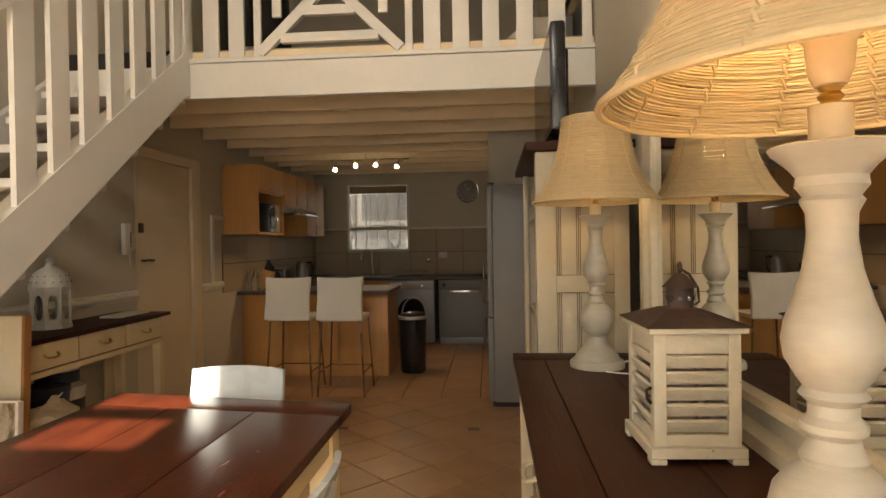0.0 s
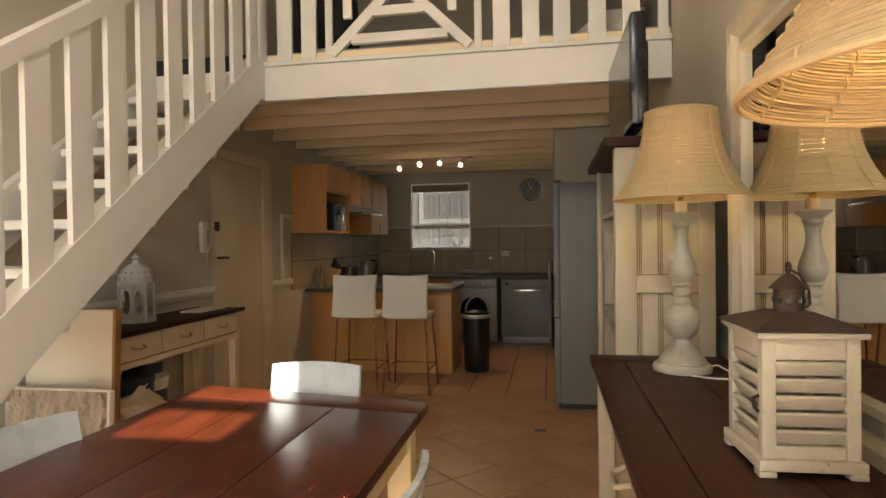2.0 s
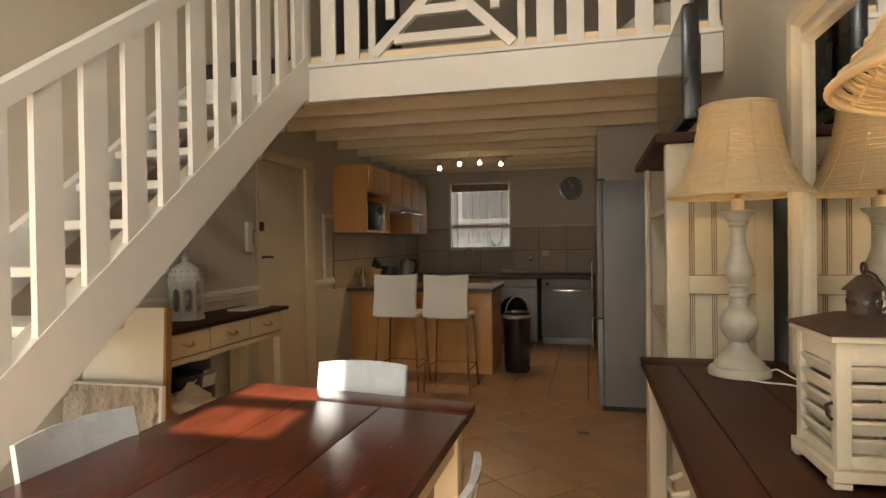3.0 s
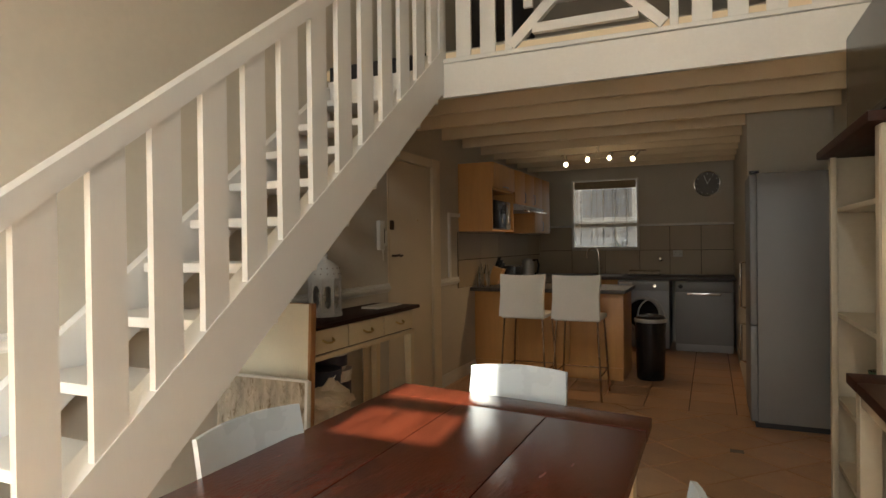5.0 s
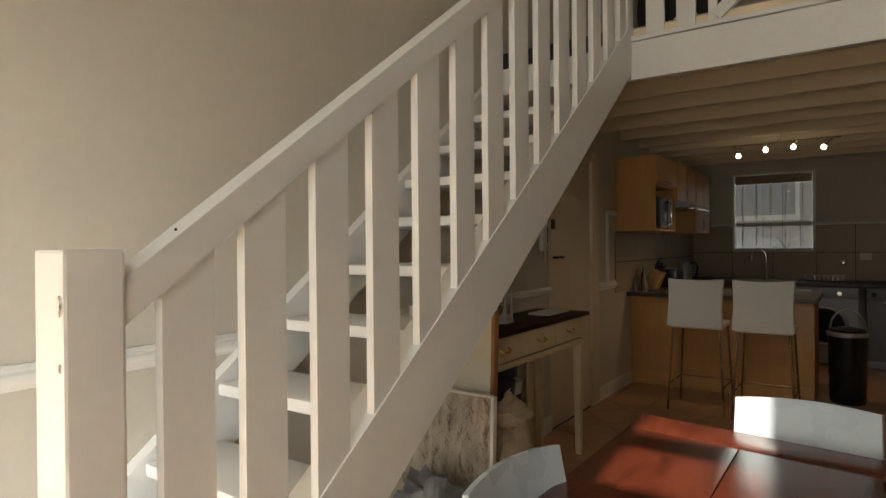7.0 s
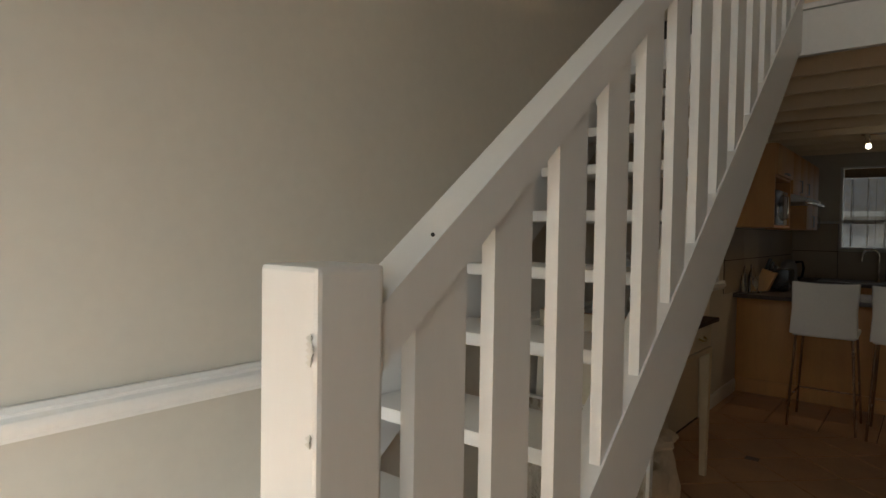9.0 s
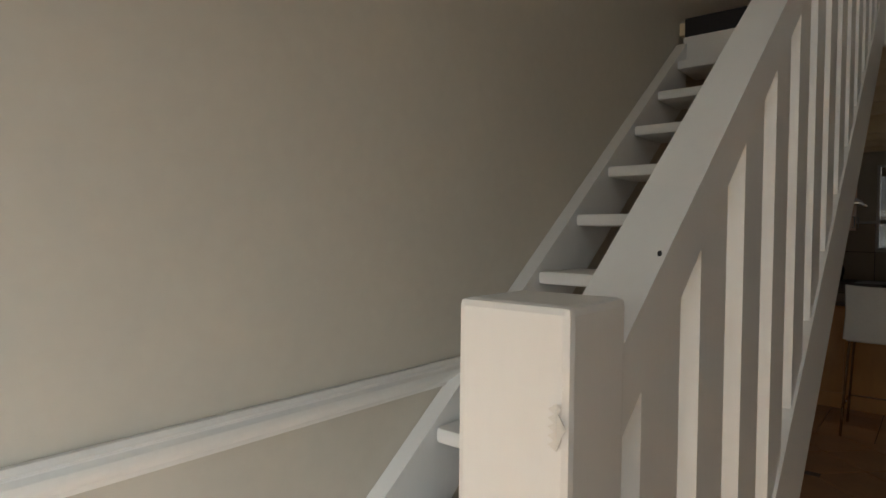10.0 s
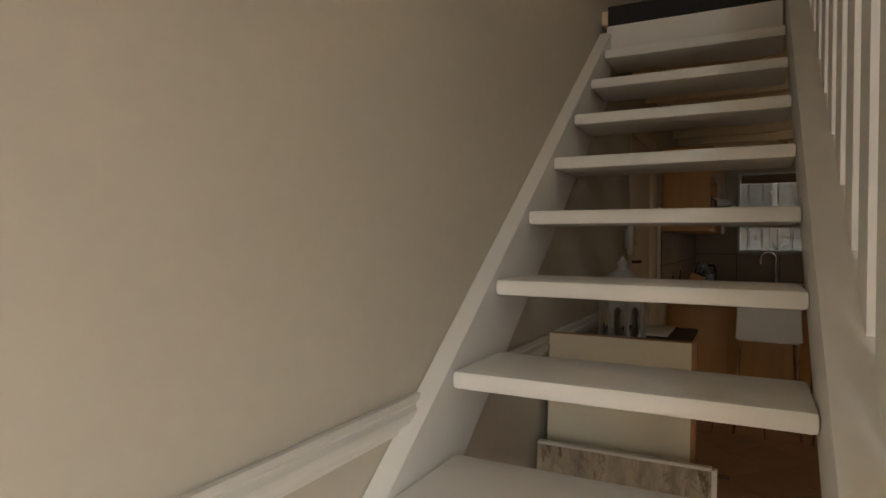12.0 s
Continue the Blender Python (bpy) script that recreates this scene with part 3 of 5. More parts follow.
# ---- kitchen ----
WT = 0.85
unit = thing("peninsula", pose(0, 0, 0), "beech laminate breakfast bar with a dark speckled top", "kitchen counter")
for a, c in ((XL + 0.004, -2.30), (-2.298, -1.80), (-1.798, -1.307)):
    part("panel", bx(a, c, 5.59, 5.61, 0.12, 0.805, 0.001), "beech", unit)
part("panel", bx(-1.325, -1.305, 5.612, 6.2, 0.002, 0.805, 0.001), "beech", unit)
part("plinth", bx(XL + 0.004, -1.307, 5.588, 5.609, 0.002, 0.118), "beech", unit, "beech laminate plinth")
solid("worktop", bx(XL + 0.003, -1.27, 5.46, 6.24, 0.807, 0.842, 0.005), "worktop", "dark speckled laminate worktop on the breakfast bar", "worktop")
ba = thing("base_cabinet", pose(0, 0, 0), "beech laminate base cabinets along the kitchen wall", "cabinet")
part("carcass", bx(XL + 0.003, -2.20, 6.3, 7.5, 0.1, 0.815), "beech", ba)
part("carcass", bx(XL + 0.003, -1.60, 7.52, YN - 0.01, 0.1, 0.815), "beech", ba)
part("plinth", bx(XL + 0.003, -1.62, 7.56, 7.58, 0.002, 0.098), "dark", ba, "dark plinth")
solid("worktop", bx(XL + 0.003, KX - 0.003, 7.42, YN - 0.004, 0.817, 0.852, 0.005), "worktop", "dark speckled laminate worktop along the kitchen wall", "worktop")
solid("worktop", bx(XL + 0.003, -2.18, 6.245, 7.415, 0.815, 0.850, 0.005), "worktop", "dark speckled laminate worktop under the wall cabinets", "worktop")


def appliance(name, x0, x1, label):
    a = thing(name, pose(x0, 7.38, 0), label, "kitchen appliance")
    w = x1 - x0
    part("body", bx(0, w, 0.02, 0.6, 0.02, 0.81, 0.004), "silver", a)
    return a, w


wm, w = appliance("washing_machine", -1.60, -1.02, "silver front-loading washing machine under the worktop")
part("control_panel", bx(0.002, w - 0.002, -0.004, 0.019, 0.70, 0.805, 0.004), "silver", wm)
part("drawer", bx(0.02, 0.17, -0.010, -0.005, 0.72, 0.79, 0.002), "plastic", wm, "pale detergent drawer")
part("dial", tube([(0.42, -0.02, 0.752), (0.42, -0.004, 0.752)], 0.022, seg=20), "chrome", wm, "chrome dial")
part("front", bx(0.002, w - 0.002, 0.0, 0.019, 0.08, 0.695, 0.003), "silver", wm)
ring = [(w / 2 + 0.19 * math.cos(t * math.pi / 20), -0.008, 0.42 + 0.19 * math.sin(t * math.pi / 20)) for t in range(40)]
part("porthole_ring", tube(ring, 0.020, seg=10, closed=True), "steel", wm, "metal porthole ring")
part("porthole", tube([(w / 2, -0.022, 0.42), (w / 2, -0.001, 0.42)], 0.172, seg=36), "screen", wm, "dark porthole glass")
dw, w = appliance("dishwasher", -0.955, -0.345, "silver dishwasher under the worktop")
part("control_panel", bx(0.002, w - 0.002, -0.006, 0.019, 0.69, 0.805, 0.004), "fridge", dw)
part("front", bx(0.002, w - 0.002, 0.0, 0.019, 0.09, 0.686, 0.003), "fridge", dw)
part("handle_recess", bx(0.13, w - 0.13, -0.012, -0.001, 0.655, 0.68, 0.004), "chrome", dw, "curved chrome grip")
part("knob", tube([(0.06, -0.018, 0.752), (0.06, -0.006, 0.752)], 0.024, seg=20), "dark", dw, "round dark knob")
part("kick_plate", bx(0.01, w - 0.01, 0.012, 0.03, 0.005, 0.086, 0.002), "silver", dw)

# wall cabinets
CX0, CX1 = XL + 0.003, -2.415
wc = thing("wall_cabinet", pose(0, 0, 0), "beech laminate wall cabinet with an open microwave niche", "cabinet", "kitchen wall cabinets")
part("side_panel", bx(CX0, CX1, 5.19, 5.208, 1.39, 2.03), "beech", wc)
part("side_panel", bx(CX0, CX1, 5.832, 5.85, 1.39, 2.03), "beech", wc)
part("shelf", bx(CX0, CX1 - 0.002, 5.209, 5.831, 1.39, 1.408), "beech", wc)
part("shelf", bx(CX0, CX1 - 0.002, 5.209, 5.831, 1.775, 1.793), "beech", wc)
part("top_panel", bx(CX0, CX1 - 0.002, 5.209, 5.831, 2.012, 2.03), "beech", wc)
part("back_panel", bx(CX0, CX0 + 0.012, 5.209, 5.831, 1.41, 2.01), "beech", wc)
dd = part("door", bx(CX1 - 0.001, CX1 + 0.017, 5.194, 5.846, 1.795, 2.028, 0.001), "beech", wc)
part("handle", tube([(CX1 + 0.018, 5.46, 1.815), (CX1 + 0.04, 5.46, 1.815), (CX1 + 0.04, 5.58, 1.815), (CX1 + 0.018, 5.58, 1.815)], 0.005), "steel", dd, "steel bar handle")
for y0, y1, z0 in ((5.852, 6.60, 1.68), (6.602, 7.30, 1.39)):
    c2 = thing("wall_cabinet", pose(0, 0, 0), "beech laminate wall cabinet with plain doors", "cabinet", "kitchen wall cabinets")
    part("body", bx(CX0, CX1 - 0.002, y0, y1, z0, 2.03), "beech", c2)
    ym = (y0 + y1) / 2
    for a, c in ((y0 + 0.002, ym - 0.002), (ym + 0.002, y1 - 0.002)):
        d2 = part("door", bx(CX1 - 0.001, CX1 + 0.016, a, c, z0 + 0.002, 2.028, 0.001), "beech", c2)
        part("handle", tube([(CX1 + 0.017, c - 0.05, z0 + 0.03), (CX1 + 0.038, c - 0.05, z0 + 0.03), (CX1 + 0.038, c - 0.05, z0 + 0.13), (CX1 + 0.017, c - 0.05, z0 + 0.13)], 0.005), "steel", d2, "steel bar handle")
hd = thing("cooker_hood", pose(0, 0, 0), "slim steel cooker hood under the wall cabinet", "cooker hood")
part("body", prism([(CX0, 1.615), (CX1 + 0.10, 1.615), (CX1 + 0.13, 1.645), (CX1 + 0.02, 1.678), (CX0, 1.678)], "y", 5.86, 6.59), "steel", hd, smooth=False)
part("visor", bx(CX1 + 0.10, CX1 + 0.16, 5.87, 6.58, 1.595, 1.613, 0.004), "chrome", hd)
mw = thing("microwave", pose(0, 0, 0), "silver microwave oven in the open niche", "microwave")
part("body", bx(CX0 + 0.02, CX1 - 0.03, 5.24, 5.79, 1.41, 1.69, 0.006), "silver", mw)
part("door", bx(CX1 - 0.029, CX1 - 0.010, 5.245, 5.64, 1.415, 1.685, 0.004), "screen", mw, "dark glass door")
part("handle", tube([(CX1 - 0.01, 5.625, 1.45), (CX1 + 0.02, 5.625, 1.47), (CX1 + 0.02, 5.625, 1.64), (CX1 - 0.01, 5.625, 1.66)], 0.008), "chrome", mw, "chrome door handle")
part("control_panel", bx(CX1 - 0.029, CX1 - 0.012, 5.65, 5.785, 1.415, 1.685, 0.003), "silver", mw)

# splashback tiles
def splash(u0, u1, z0, z1, fixed, axis, cols, rows):
    holder = tagged(new("splashback"), kind="structure", label="large taupe glazed tiles above the worktop")
    if axis == "y":
        part("bed", bx(u0, u1, fixed - 0.005, fixed - 0.001, z0, z1), "grout", holder, "dark tile grout")
    else:
        part("bed", bx(fixed + 0.001, fixed + 0.005, u0, u1, z0, z1), "grout", holder, "dark tile grout")
    g_ = 0.003
    for i in range(cols):
        for j in range(rows):
            a, c = u0 + (u1 - u0) * i / cols + g_, u0 + (u1 - u0) * (i + 1) / cols - g_
            d, e = z0 + (z1 - z0) * j / rows + g_, z0 + (z1 - z0) * (j + 1) / rows - g_
            if axis == "y":
                part("tile", bx(a, c, fixed - 0.011, fixed - 0.0055, d, e), "splash", holder, smooth=False)
            else:
                part("tile", bx(fixed + 0.0055, fixed + 0.011, a, c, d, e), "splash", holder, smooth=False)


splash(-1.415, KX - 0.005, 0.855, 1.475, YN, "y", 3, 2)
splash(XL + 0.012, -2.295, 0.855, 1.475, YN, "y", 1, 2)
splash(-2.293, -1.417, 0.855, 1.165, YN, "y", 2, 1)
splash(5.16, YN - 0.012, 0.855, 1.385, XL, "x", 5, 2)
structure("tile_trim", bx(XL + 0.002, -2.292, YN - 0.022, YN - 0.001, 1.477, 1.505, 0.004), "white", "pale moulding above the tiles")
structure("tile_trim", bx(-1.418, KX - 0.002, YN - 0.022, YN - 0.001, 1.477, 1.505, 0.004), "white", "pale moulding above the tiles")
structure("tile_trim", bx(XL + 0.001, XL + 0.022, 4.93, 4.97, 0.967, 1.56, 0.004), "white", "white moulding at the end of the tiles")
structure("tile_trim", bx(XL + 0.001, XL + 0.021, 4.972, 5.189, 1.525, 1.56, 0.004), "white", "white moulding at the end of the tiles")

ck = thing("wall_clock", Matrix.Translation((-0.606, YN - 0.002, 1.985)) @ Matrix.Rotation(radians(90), 4, "X"), "round wall clock with a chrome rim and dark face", "clock")
part("rim", lathe([(0.148, 0), (0.158, 0.008), (0.158, 0.028), (0.148, 0.036), (0.142, 0.03), (0.142, 0.012)], 48, cap=False), "chrome", ck)
part("face", lathe([(0.0, 0.008), (0.143, 0.008), (0.143, 0.012), (0.0, 0.012)], 48, cap=False), "clockface", ck, "dark grey clock face")
for a, l in ((0.5, 0.075), (-0.35, 0.11)):
    part("clock_hand", tube([(0, 0, 0.016), (l * math.sin(a), l * math.cos(a), 0.016)], 0.0035, seg=6), "plastic", ck, "pale pointer")
bm = bmesh.new()
for k in range(12):
    a = k * math.pi / 6
    tube([(0.115 * math.sin(a), 0.115 * math.cos(a), 0.015), (0.132 * math.sin(a), 0.132 * math.cos(a), 0.015)], 0.003, bm, seg=5)
part("hour_marks", bm, "plastic", ck, "pale hour marks", kind="stuff")

# tap, sink, drying rack, sockets
tp = thing("kitchen_tap", pose(-1.90, 7.86, 0.852), "tall chrome swan-neck mixer tap behind the sink", "tap")
pts = [(0, 0, 0), (0, 0, 0.27)] + [(-0.075 + 0.075 * math.cos(t), -0.0, 0.27 + 0.075 * math.sin(t)) for t in np.linspace(0.2, math.pi, 9)] + [(-0.15, 0, 0.22)]
part("spout", tube(pts, 0.011, seg=10), "chrome", tp)
part("base", lathe([(0.03, 0), (0.03, 0.012), (0.02, 0.03), (0.018, 0.06)], 18), "chrome", tp)
part("lever", tube([(0.015, 0, 0.05), (0.06, -0.01, 0.10)], 0.007), "chrome", tp, "chrome lever")
sk = thing("sink", pose(-2.0, 7.74, 0.853), "inset steel sink with a drainer", "sink")
bm = bmesh.new()
box(bm, -0.42, 0.42, -0.22, -0.20, 0, 0.006)
box(bm, -0.42, 0.42, 0.20, 0.22, 0, 0.006)
box(bm, -0.42, -0.40, -0.2, 0.2, 0, 0.006)
box(bm, 0.40, 0.42, -0.2, 0.2, 0, 0.006)
part("rim", bm, "steel", sk)
part("bowl", bx(-0.40, 0.40, -0.20, 0.20, 0.0005, 0.002), "steel", sk)
rk = thing("dish_rack", pose(-1.33, 7.80, 0.853), "small steel dish rack on the worktop", "rack")
bm = bmesh.new()
for x in np.linspace(-0.17, 0.17, 9):
    tube([(x, -0.09, 0.01), (x, -0.09, 0.07), (x, 0.09, 0.07), (x, 0.09, 0.01)], 0.003, bm, seg=5)
part("wires", bm, "chrome", rk, "thin chrome wires")
part("frame", tube([(-0.19, -0.1, 0.06), (0.19, -0.1, 0.06), (0.19, 0.1, 0.06), (-0.19, 0.1, 0.06)], 0.005, closed=True), "chrome", rk)
part("tray", bx(-0.18, 0.18, -0.1, 0.1, 0.001, 0.008), "dark", rk, "dark drip tray")
so = thing("wall_socket", pose(-0.955, YN - 0.0115, 1.12), "white double wall socket on the tiles", "socket")
part("plate", bx(-0.055, 0.055, -0.012, 0, -0.04, 0.04, 0.003), "plastic", so)
bm = bmesh.new()
for x in (-0.028, 0.028):
    for dx, dz in ((0, 0.014), (-0.009, -0.008), (0.009, -0.008)):
        box(bm, x + dx - 0.003, x + dx + 0.003, -0.0128, -0.0121, dz - 0.003, dz + 0.003)
part("slots", bm, "dark", so, "dark socket holes", kind="stuff")
vl = thing("wall_valve", Matrix.Translation((-1.16, YN - 0.0115, 1.05)) @ Matrix.Rotation(radians(90), 4, "X"), "small round chrome valve on the tiles", "valve")
part("rose", lathe([(0.03, 0), (0.03, 0.006), (0.012, 0.02), (0.012, 0.04)], 20), "chrome", vl)

# worktop things
ke = thing("kettle", pose(-2.60, 7.0, 0.851), "black and steel electric kettle", "kettle")
part("body", lathe([(0.085, 0), (0.085, 0.02), (0.078, 0.12), (0.068, 0.2), (0.05, 0.225), (0.012, 0.24)], 24), "steel", ke)
part("handle", tube([(0.06, 0, 0.215), (0.12, 0, 0.22), (0.135, 0, 0.16), (0.12, 0, 0.07), (0.085, 0, 0.05)], 0.012), "black", ke, "black handle")
to = thing("toaster", pose(-2.50, 6.02, 0.851), "dark two-slice toaster on the worktop", "toaster")
part("body", bx(-0.09, 0.09, -0.14, 0.14, 0.01, 0.19, 0.03), "black", to)
part("slot", bx(-0.05, -0.02, -0.11, 0.11, 0.1902, 0.192), "steel", to, "steel slot")
part("slot", bx(0.02, 0.05, -0.11, 0.11, 0.1902, 0.192), "steel", to, "steel slot")
kb = thing("knife_block", pose(-2.60, 5.72, 0.843, 0, 20, 0), "wooden knife block full of black-handled knives", "knife block")
part("block", prism([(-0.05, 0.0), (0.05, 0.035), (0.06, 0.2), (-0.05, 0.2)], "y", -0.045, 0.045), "beech", kb, smooth=False)
for i in range(3):
    for j in range(2):
        x, y = -0.03 + i * 0.03, -0.02 + j * 0.04
        part("knife_handle", bx(x - 0.009, x + 0.009, y - 0.008, y + 0.008, 0.201, 0.30 - 0.02 * i, 0.003), "black", kb, "black knife grip")
for i, (x, y, h) in enumerate(((-2.70, 5.62, 0.20), (-2.66, 5.70, 0.24), (-2.72, 5.75, 0.22), (-2.62, 5.60, 0.13), (-2.58, 5.65, 0.12))):
    gb = solid("glass_bottle" if h > 0.15 else "drinking_glass", lathe([(0.028, 0), (0.03, 0.01), (0.03, h * 0.6), (0.014 if h > 0.15 else 0.032, h * 0.8), (0.014 if h > 0.15 else 0.034, h)], 16), "glass",
               "clear glass bottle on the breakfast bar" if h > 0.15 else "clear drinking glass on the breakfast bar", "bottle" if h > 0.15 else "glass")
    gb.location = (x, y, 0.8425)

# bin
bn = thing("pedal_bin", pose(-1.09, 5.80, 0.0), "tall black bin with a steel rim and half-open lid", "bin")
part("body", lathe([(0.115, 0.0), (0.125, 0.02), (0.135, 0.5), (0.138, 0.53)], 32), "black", bn)
part("rim", lathe([(0.139, 0.53), (0.146, 0.535), (0.146, 0.56), (0.134, 0.565)], 32, cap=False), "steel", bn, "steel rim")
part("lid", lathe([(0.134, 0.563), (0.12, 0.585), (0.05, 0.60), (0.0001, 0.602)], 32, cap=False), "black", bn, "black domed lid")
part("lid_hoop", tube([(0.12 * math.cos(t), 0.10, 0.57 + 0.16 * math.sin(t)) for t in np.linspace(0, math.pi, 16)], 0.008), "steel", bn, "raised steel hoop")


# bar stools
def stool(x, y):
    s = thing("bar_stool", pose(x, y, 0), "cream leather bar stool with thin steel legs at the breakfast bar", "bar stool", "stools at the breakfast bar")
    bm = bmesh.new()
    W, N_ = 0.19, 10
    rows = []
    for k in range(9):
        z = 0.655 + 0.345 * k / 8
        row = []
        for i in range(N_ + 1):
            u = -1 + 2 * i / N_
            xx = W * u * (0.97 + 0.05 * abs(k - 4) / 4 * 1.0)
            yy = 0.03 * u * u - 0.05 * (k / 8) ** 1.5
            zz = z + (0.012 * u * u if k == 8 else 0) - (0.008 * (1 - u * u) if k == 0 else 0)
            row.append(bm.verts.new((xx, -0.20 + yy * -1 + 0.0, zz)))
        rows.append(row)
    for a, c in zip(rows, rows[1:]):
        for i in range(N_):
            bm.faces.new((a[i], a[i + 1], c[i + 1], c[i]))
    bmesh.ops.recalc_face_normals(bm, faces=bm.faces)
    bm.normal_update()
    bmesh.ops.solidify(bm, geom=bm.faces[:], thickness=0.022)
    bmesh.ops.recalc_face_normals(bm, faces=bm.faces)
    part("backrest", bm, "stoolwhite", s)
    part("seat", bx(-0.185, 0.185, -0.19, 0.20, 0.635, 0.672, 0.012), "stoolwhite", s)
    for sx in (-1, 1):
        for sy in (-1, 1):
            part("leg", tube([(sx * 0.165, sy * 0.165, 0.634), (sx * 0.20, sy * 0.20, 0.002)], 0.0082, seg=10), "legmetal", s)
    for a, c in (((-0.19, -0.19), (-0.19, 0.19)), ((0.19, -0.19), (0.19, 0.19)), ((-0.19, 0.19), (0.19, 0.19))):
        part("footrest", tube([(a[0], a[1], 0.20), (c[0], c[1], 0.20)], 0.006), "legmetal", s)
    return s


s1 = stool(-2.03, 5.02)
copy_thing(s1, pose(-1.57, 4.98, 0))

# fridge
fr = thing("fridge_freezer", pose(-0.33, 4.50, 0), "tall silver fridge-freezer with two doors", "fridge")
part("body", bx(0.045, 0.56, 0, 0.60, 0.04, 1.725, 0.005), "fridge", fr)
part("door", bx(0.0, 0.043, 0.002, 0.598, 0.70, 1.723, 0.008), "fridge", fr)
part("door", bx(0.0, 0.043, 0.002, 0.598, 0.045, 0.692, 0.008), "fridge", fr)
part("door_gasket", bx(0.0432, 0.0448, 0.006, 0.594, 0.05, 1.72), "dark", fr, "dark rubber gasket")
part("handle", tube([(-0.002, 0.54, 0.76), (-0.035, 0.54, 0.77), (-0.035, 0.54, 1.10), (-0.002, 0.54, 1.11)], 0.009), "chrome", fr, "chrome bar handle")
part("handle", tube([(-0.002, 0.54, 0.64), (-0.035, 0.54, 0.63), (-0.035, 0.54, 0.36), (-0.002, 0.54, 0.35)], 0.009), "chrome", fr, "chrome bar handle")
part("hinge", bx(0.0, 0.06, 0.0, 0.05, 1.726, 1.742, 0.003), "black", fr, "black hinge cover")
part("foot", bx(0.03, 0.54, 0.02, 0.58, 0.001, 0.039), "dark", fr, "dark base")

# ceiling spot rail
rl = thing("spotlight_rail", pose(0, 0, 0), "wavy chrome ceiling rail with four lit spotlights", "ceiling light")
xs = np.linspace(-1.95, -1.13, 24)
part("rail", tube([(x, 5.98 + 0.03 * math.sin((x + 1.96) * 8.2), 2.155) for x in xs], 0.007), "chrome", rl)
part("stem", tube([(-1.58, 5.98, 2.155), (-1.58, 5.98, 2.299)], 0.008), "chrome", rl)
part("ceiling_plate", lathe([(0.05, 2.285), (0.05, 2.299)], 20, cx=-1.58, cy=5.98), "chrome", rl)
for x, dx, drop in ((-1.905, 0.01, 0.075), (-1.68, 0.0, 0.04), (-1.45, -0.02, 0.035), (-1.20, -0.05, 0.055)):
    y = 5.98
    top, low = Vector((x, y, 2.148)), Vector((x + dx, y - 0.02, 2.148 - drop))
    sp = part("spot", tube([top, top + (low - top) * 0.5, low], 0.019, seg=14), "chrome", rl, "small chrome spotlight")
    part("lens", lathe([(0.012, 0.0), (0.019, -0.008), (0.022, -0.020), (0.018, -0.032), (0.008, -0.039)], 16), "spot_on", sp, "glowing lamp")
    sp.children[-1].location = low
    d = bpy.data.lights.new("spot_beam", "SPOT")
    d.energy, d.color, d.spot_size, d.spot_blend, d.shadow_soft_size = 1.3, (1, 0.68, 0.38), radians(120), 0.6, 0.02
    o = new("spot_beam", d)
    o.matrix_world = look(low + Vector((0, -0.01, -0.065)), low + Vector((dx * 6, -0.3, -1)))

# ---- dining table ----
TX0, TX1, TY0, TY1, TZ = -1.485, -0.712, 0.20, 1.615, 0.820
tb = thing("dining_table", pose(0, 0, 0), "glossy dark mahogany dining table with cream painted legs", "table")


def out_of_square(bm):
    """The old top is slightly out of square: its far end runs back a little on the stair side."""
    for v in bm.verts:
        v.co.y += 0.15 * (-1.10 - v.co.x) * (v.co.y - TY0) / (TY1 - TY0)
    return bm


cols = [TX0 + 0.0, TX0 + 0.26, TX0 + 0.52, TX1]
for a, c in zip(cols, cols[1:]):
    part("plank", out_of_square(bx(a + 0.0012, c - 0.0012, TY0 + 0.13, TY1 - 0.13, TZ - 0.028, TZ, 0.0025)), "mahogany", tb)
for a, c in ((TY0, TY0 + 0.128), (TY1 - 0.128, TY1)):
    part("breadboard_end", out_of_square(bx(TX0, TX1, a, c, TZ - 0.028, TZ, 0.0025)), "mahogany", tb)
bm = bmesh.new()
box(bm, TX0 + 0.05, TX0 + 0.07, TY0 + 0.09, TY1 - 0.09, TZ - 0.13, TZ - 0.029)
box(bm, TX1 - 0.07, TX1 - 0.05, TY0 + 0.09, TY1 - 0.09, TZ - 0.13, TZ - 0.029)
box(bm, TX0 + 0.07, TX1 - 0.07, TY0 + 0.07, TY0 + 0.09, TZ - 0.13, TZ - 0.029)
box(bm, TX0 + 0.07, TX1 - 0.07, TY1 - 0.09, TY1 - 0.07, TZ - 0.13, TZ - 0.029)
part("apron", bm, "cream", tb, "cream painted apron")
for x in (TX0 + 0.04, TX1 - 0.11):
    for y in (TY0 + 0.05, TY1 - 0.12):
        part("leg", bx(x, x + 0.07, y, y + 0.07, 0.002, TZ - 0.03, 0.004), "cream", tb, "cream painted square leg")


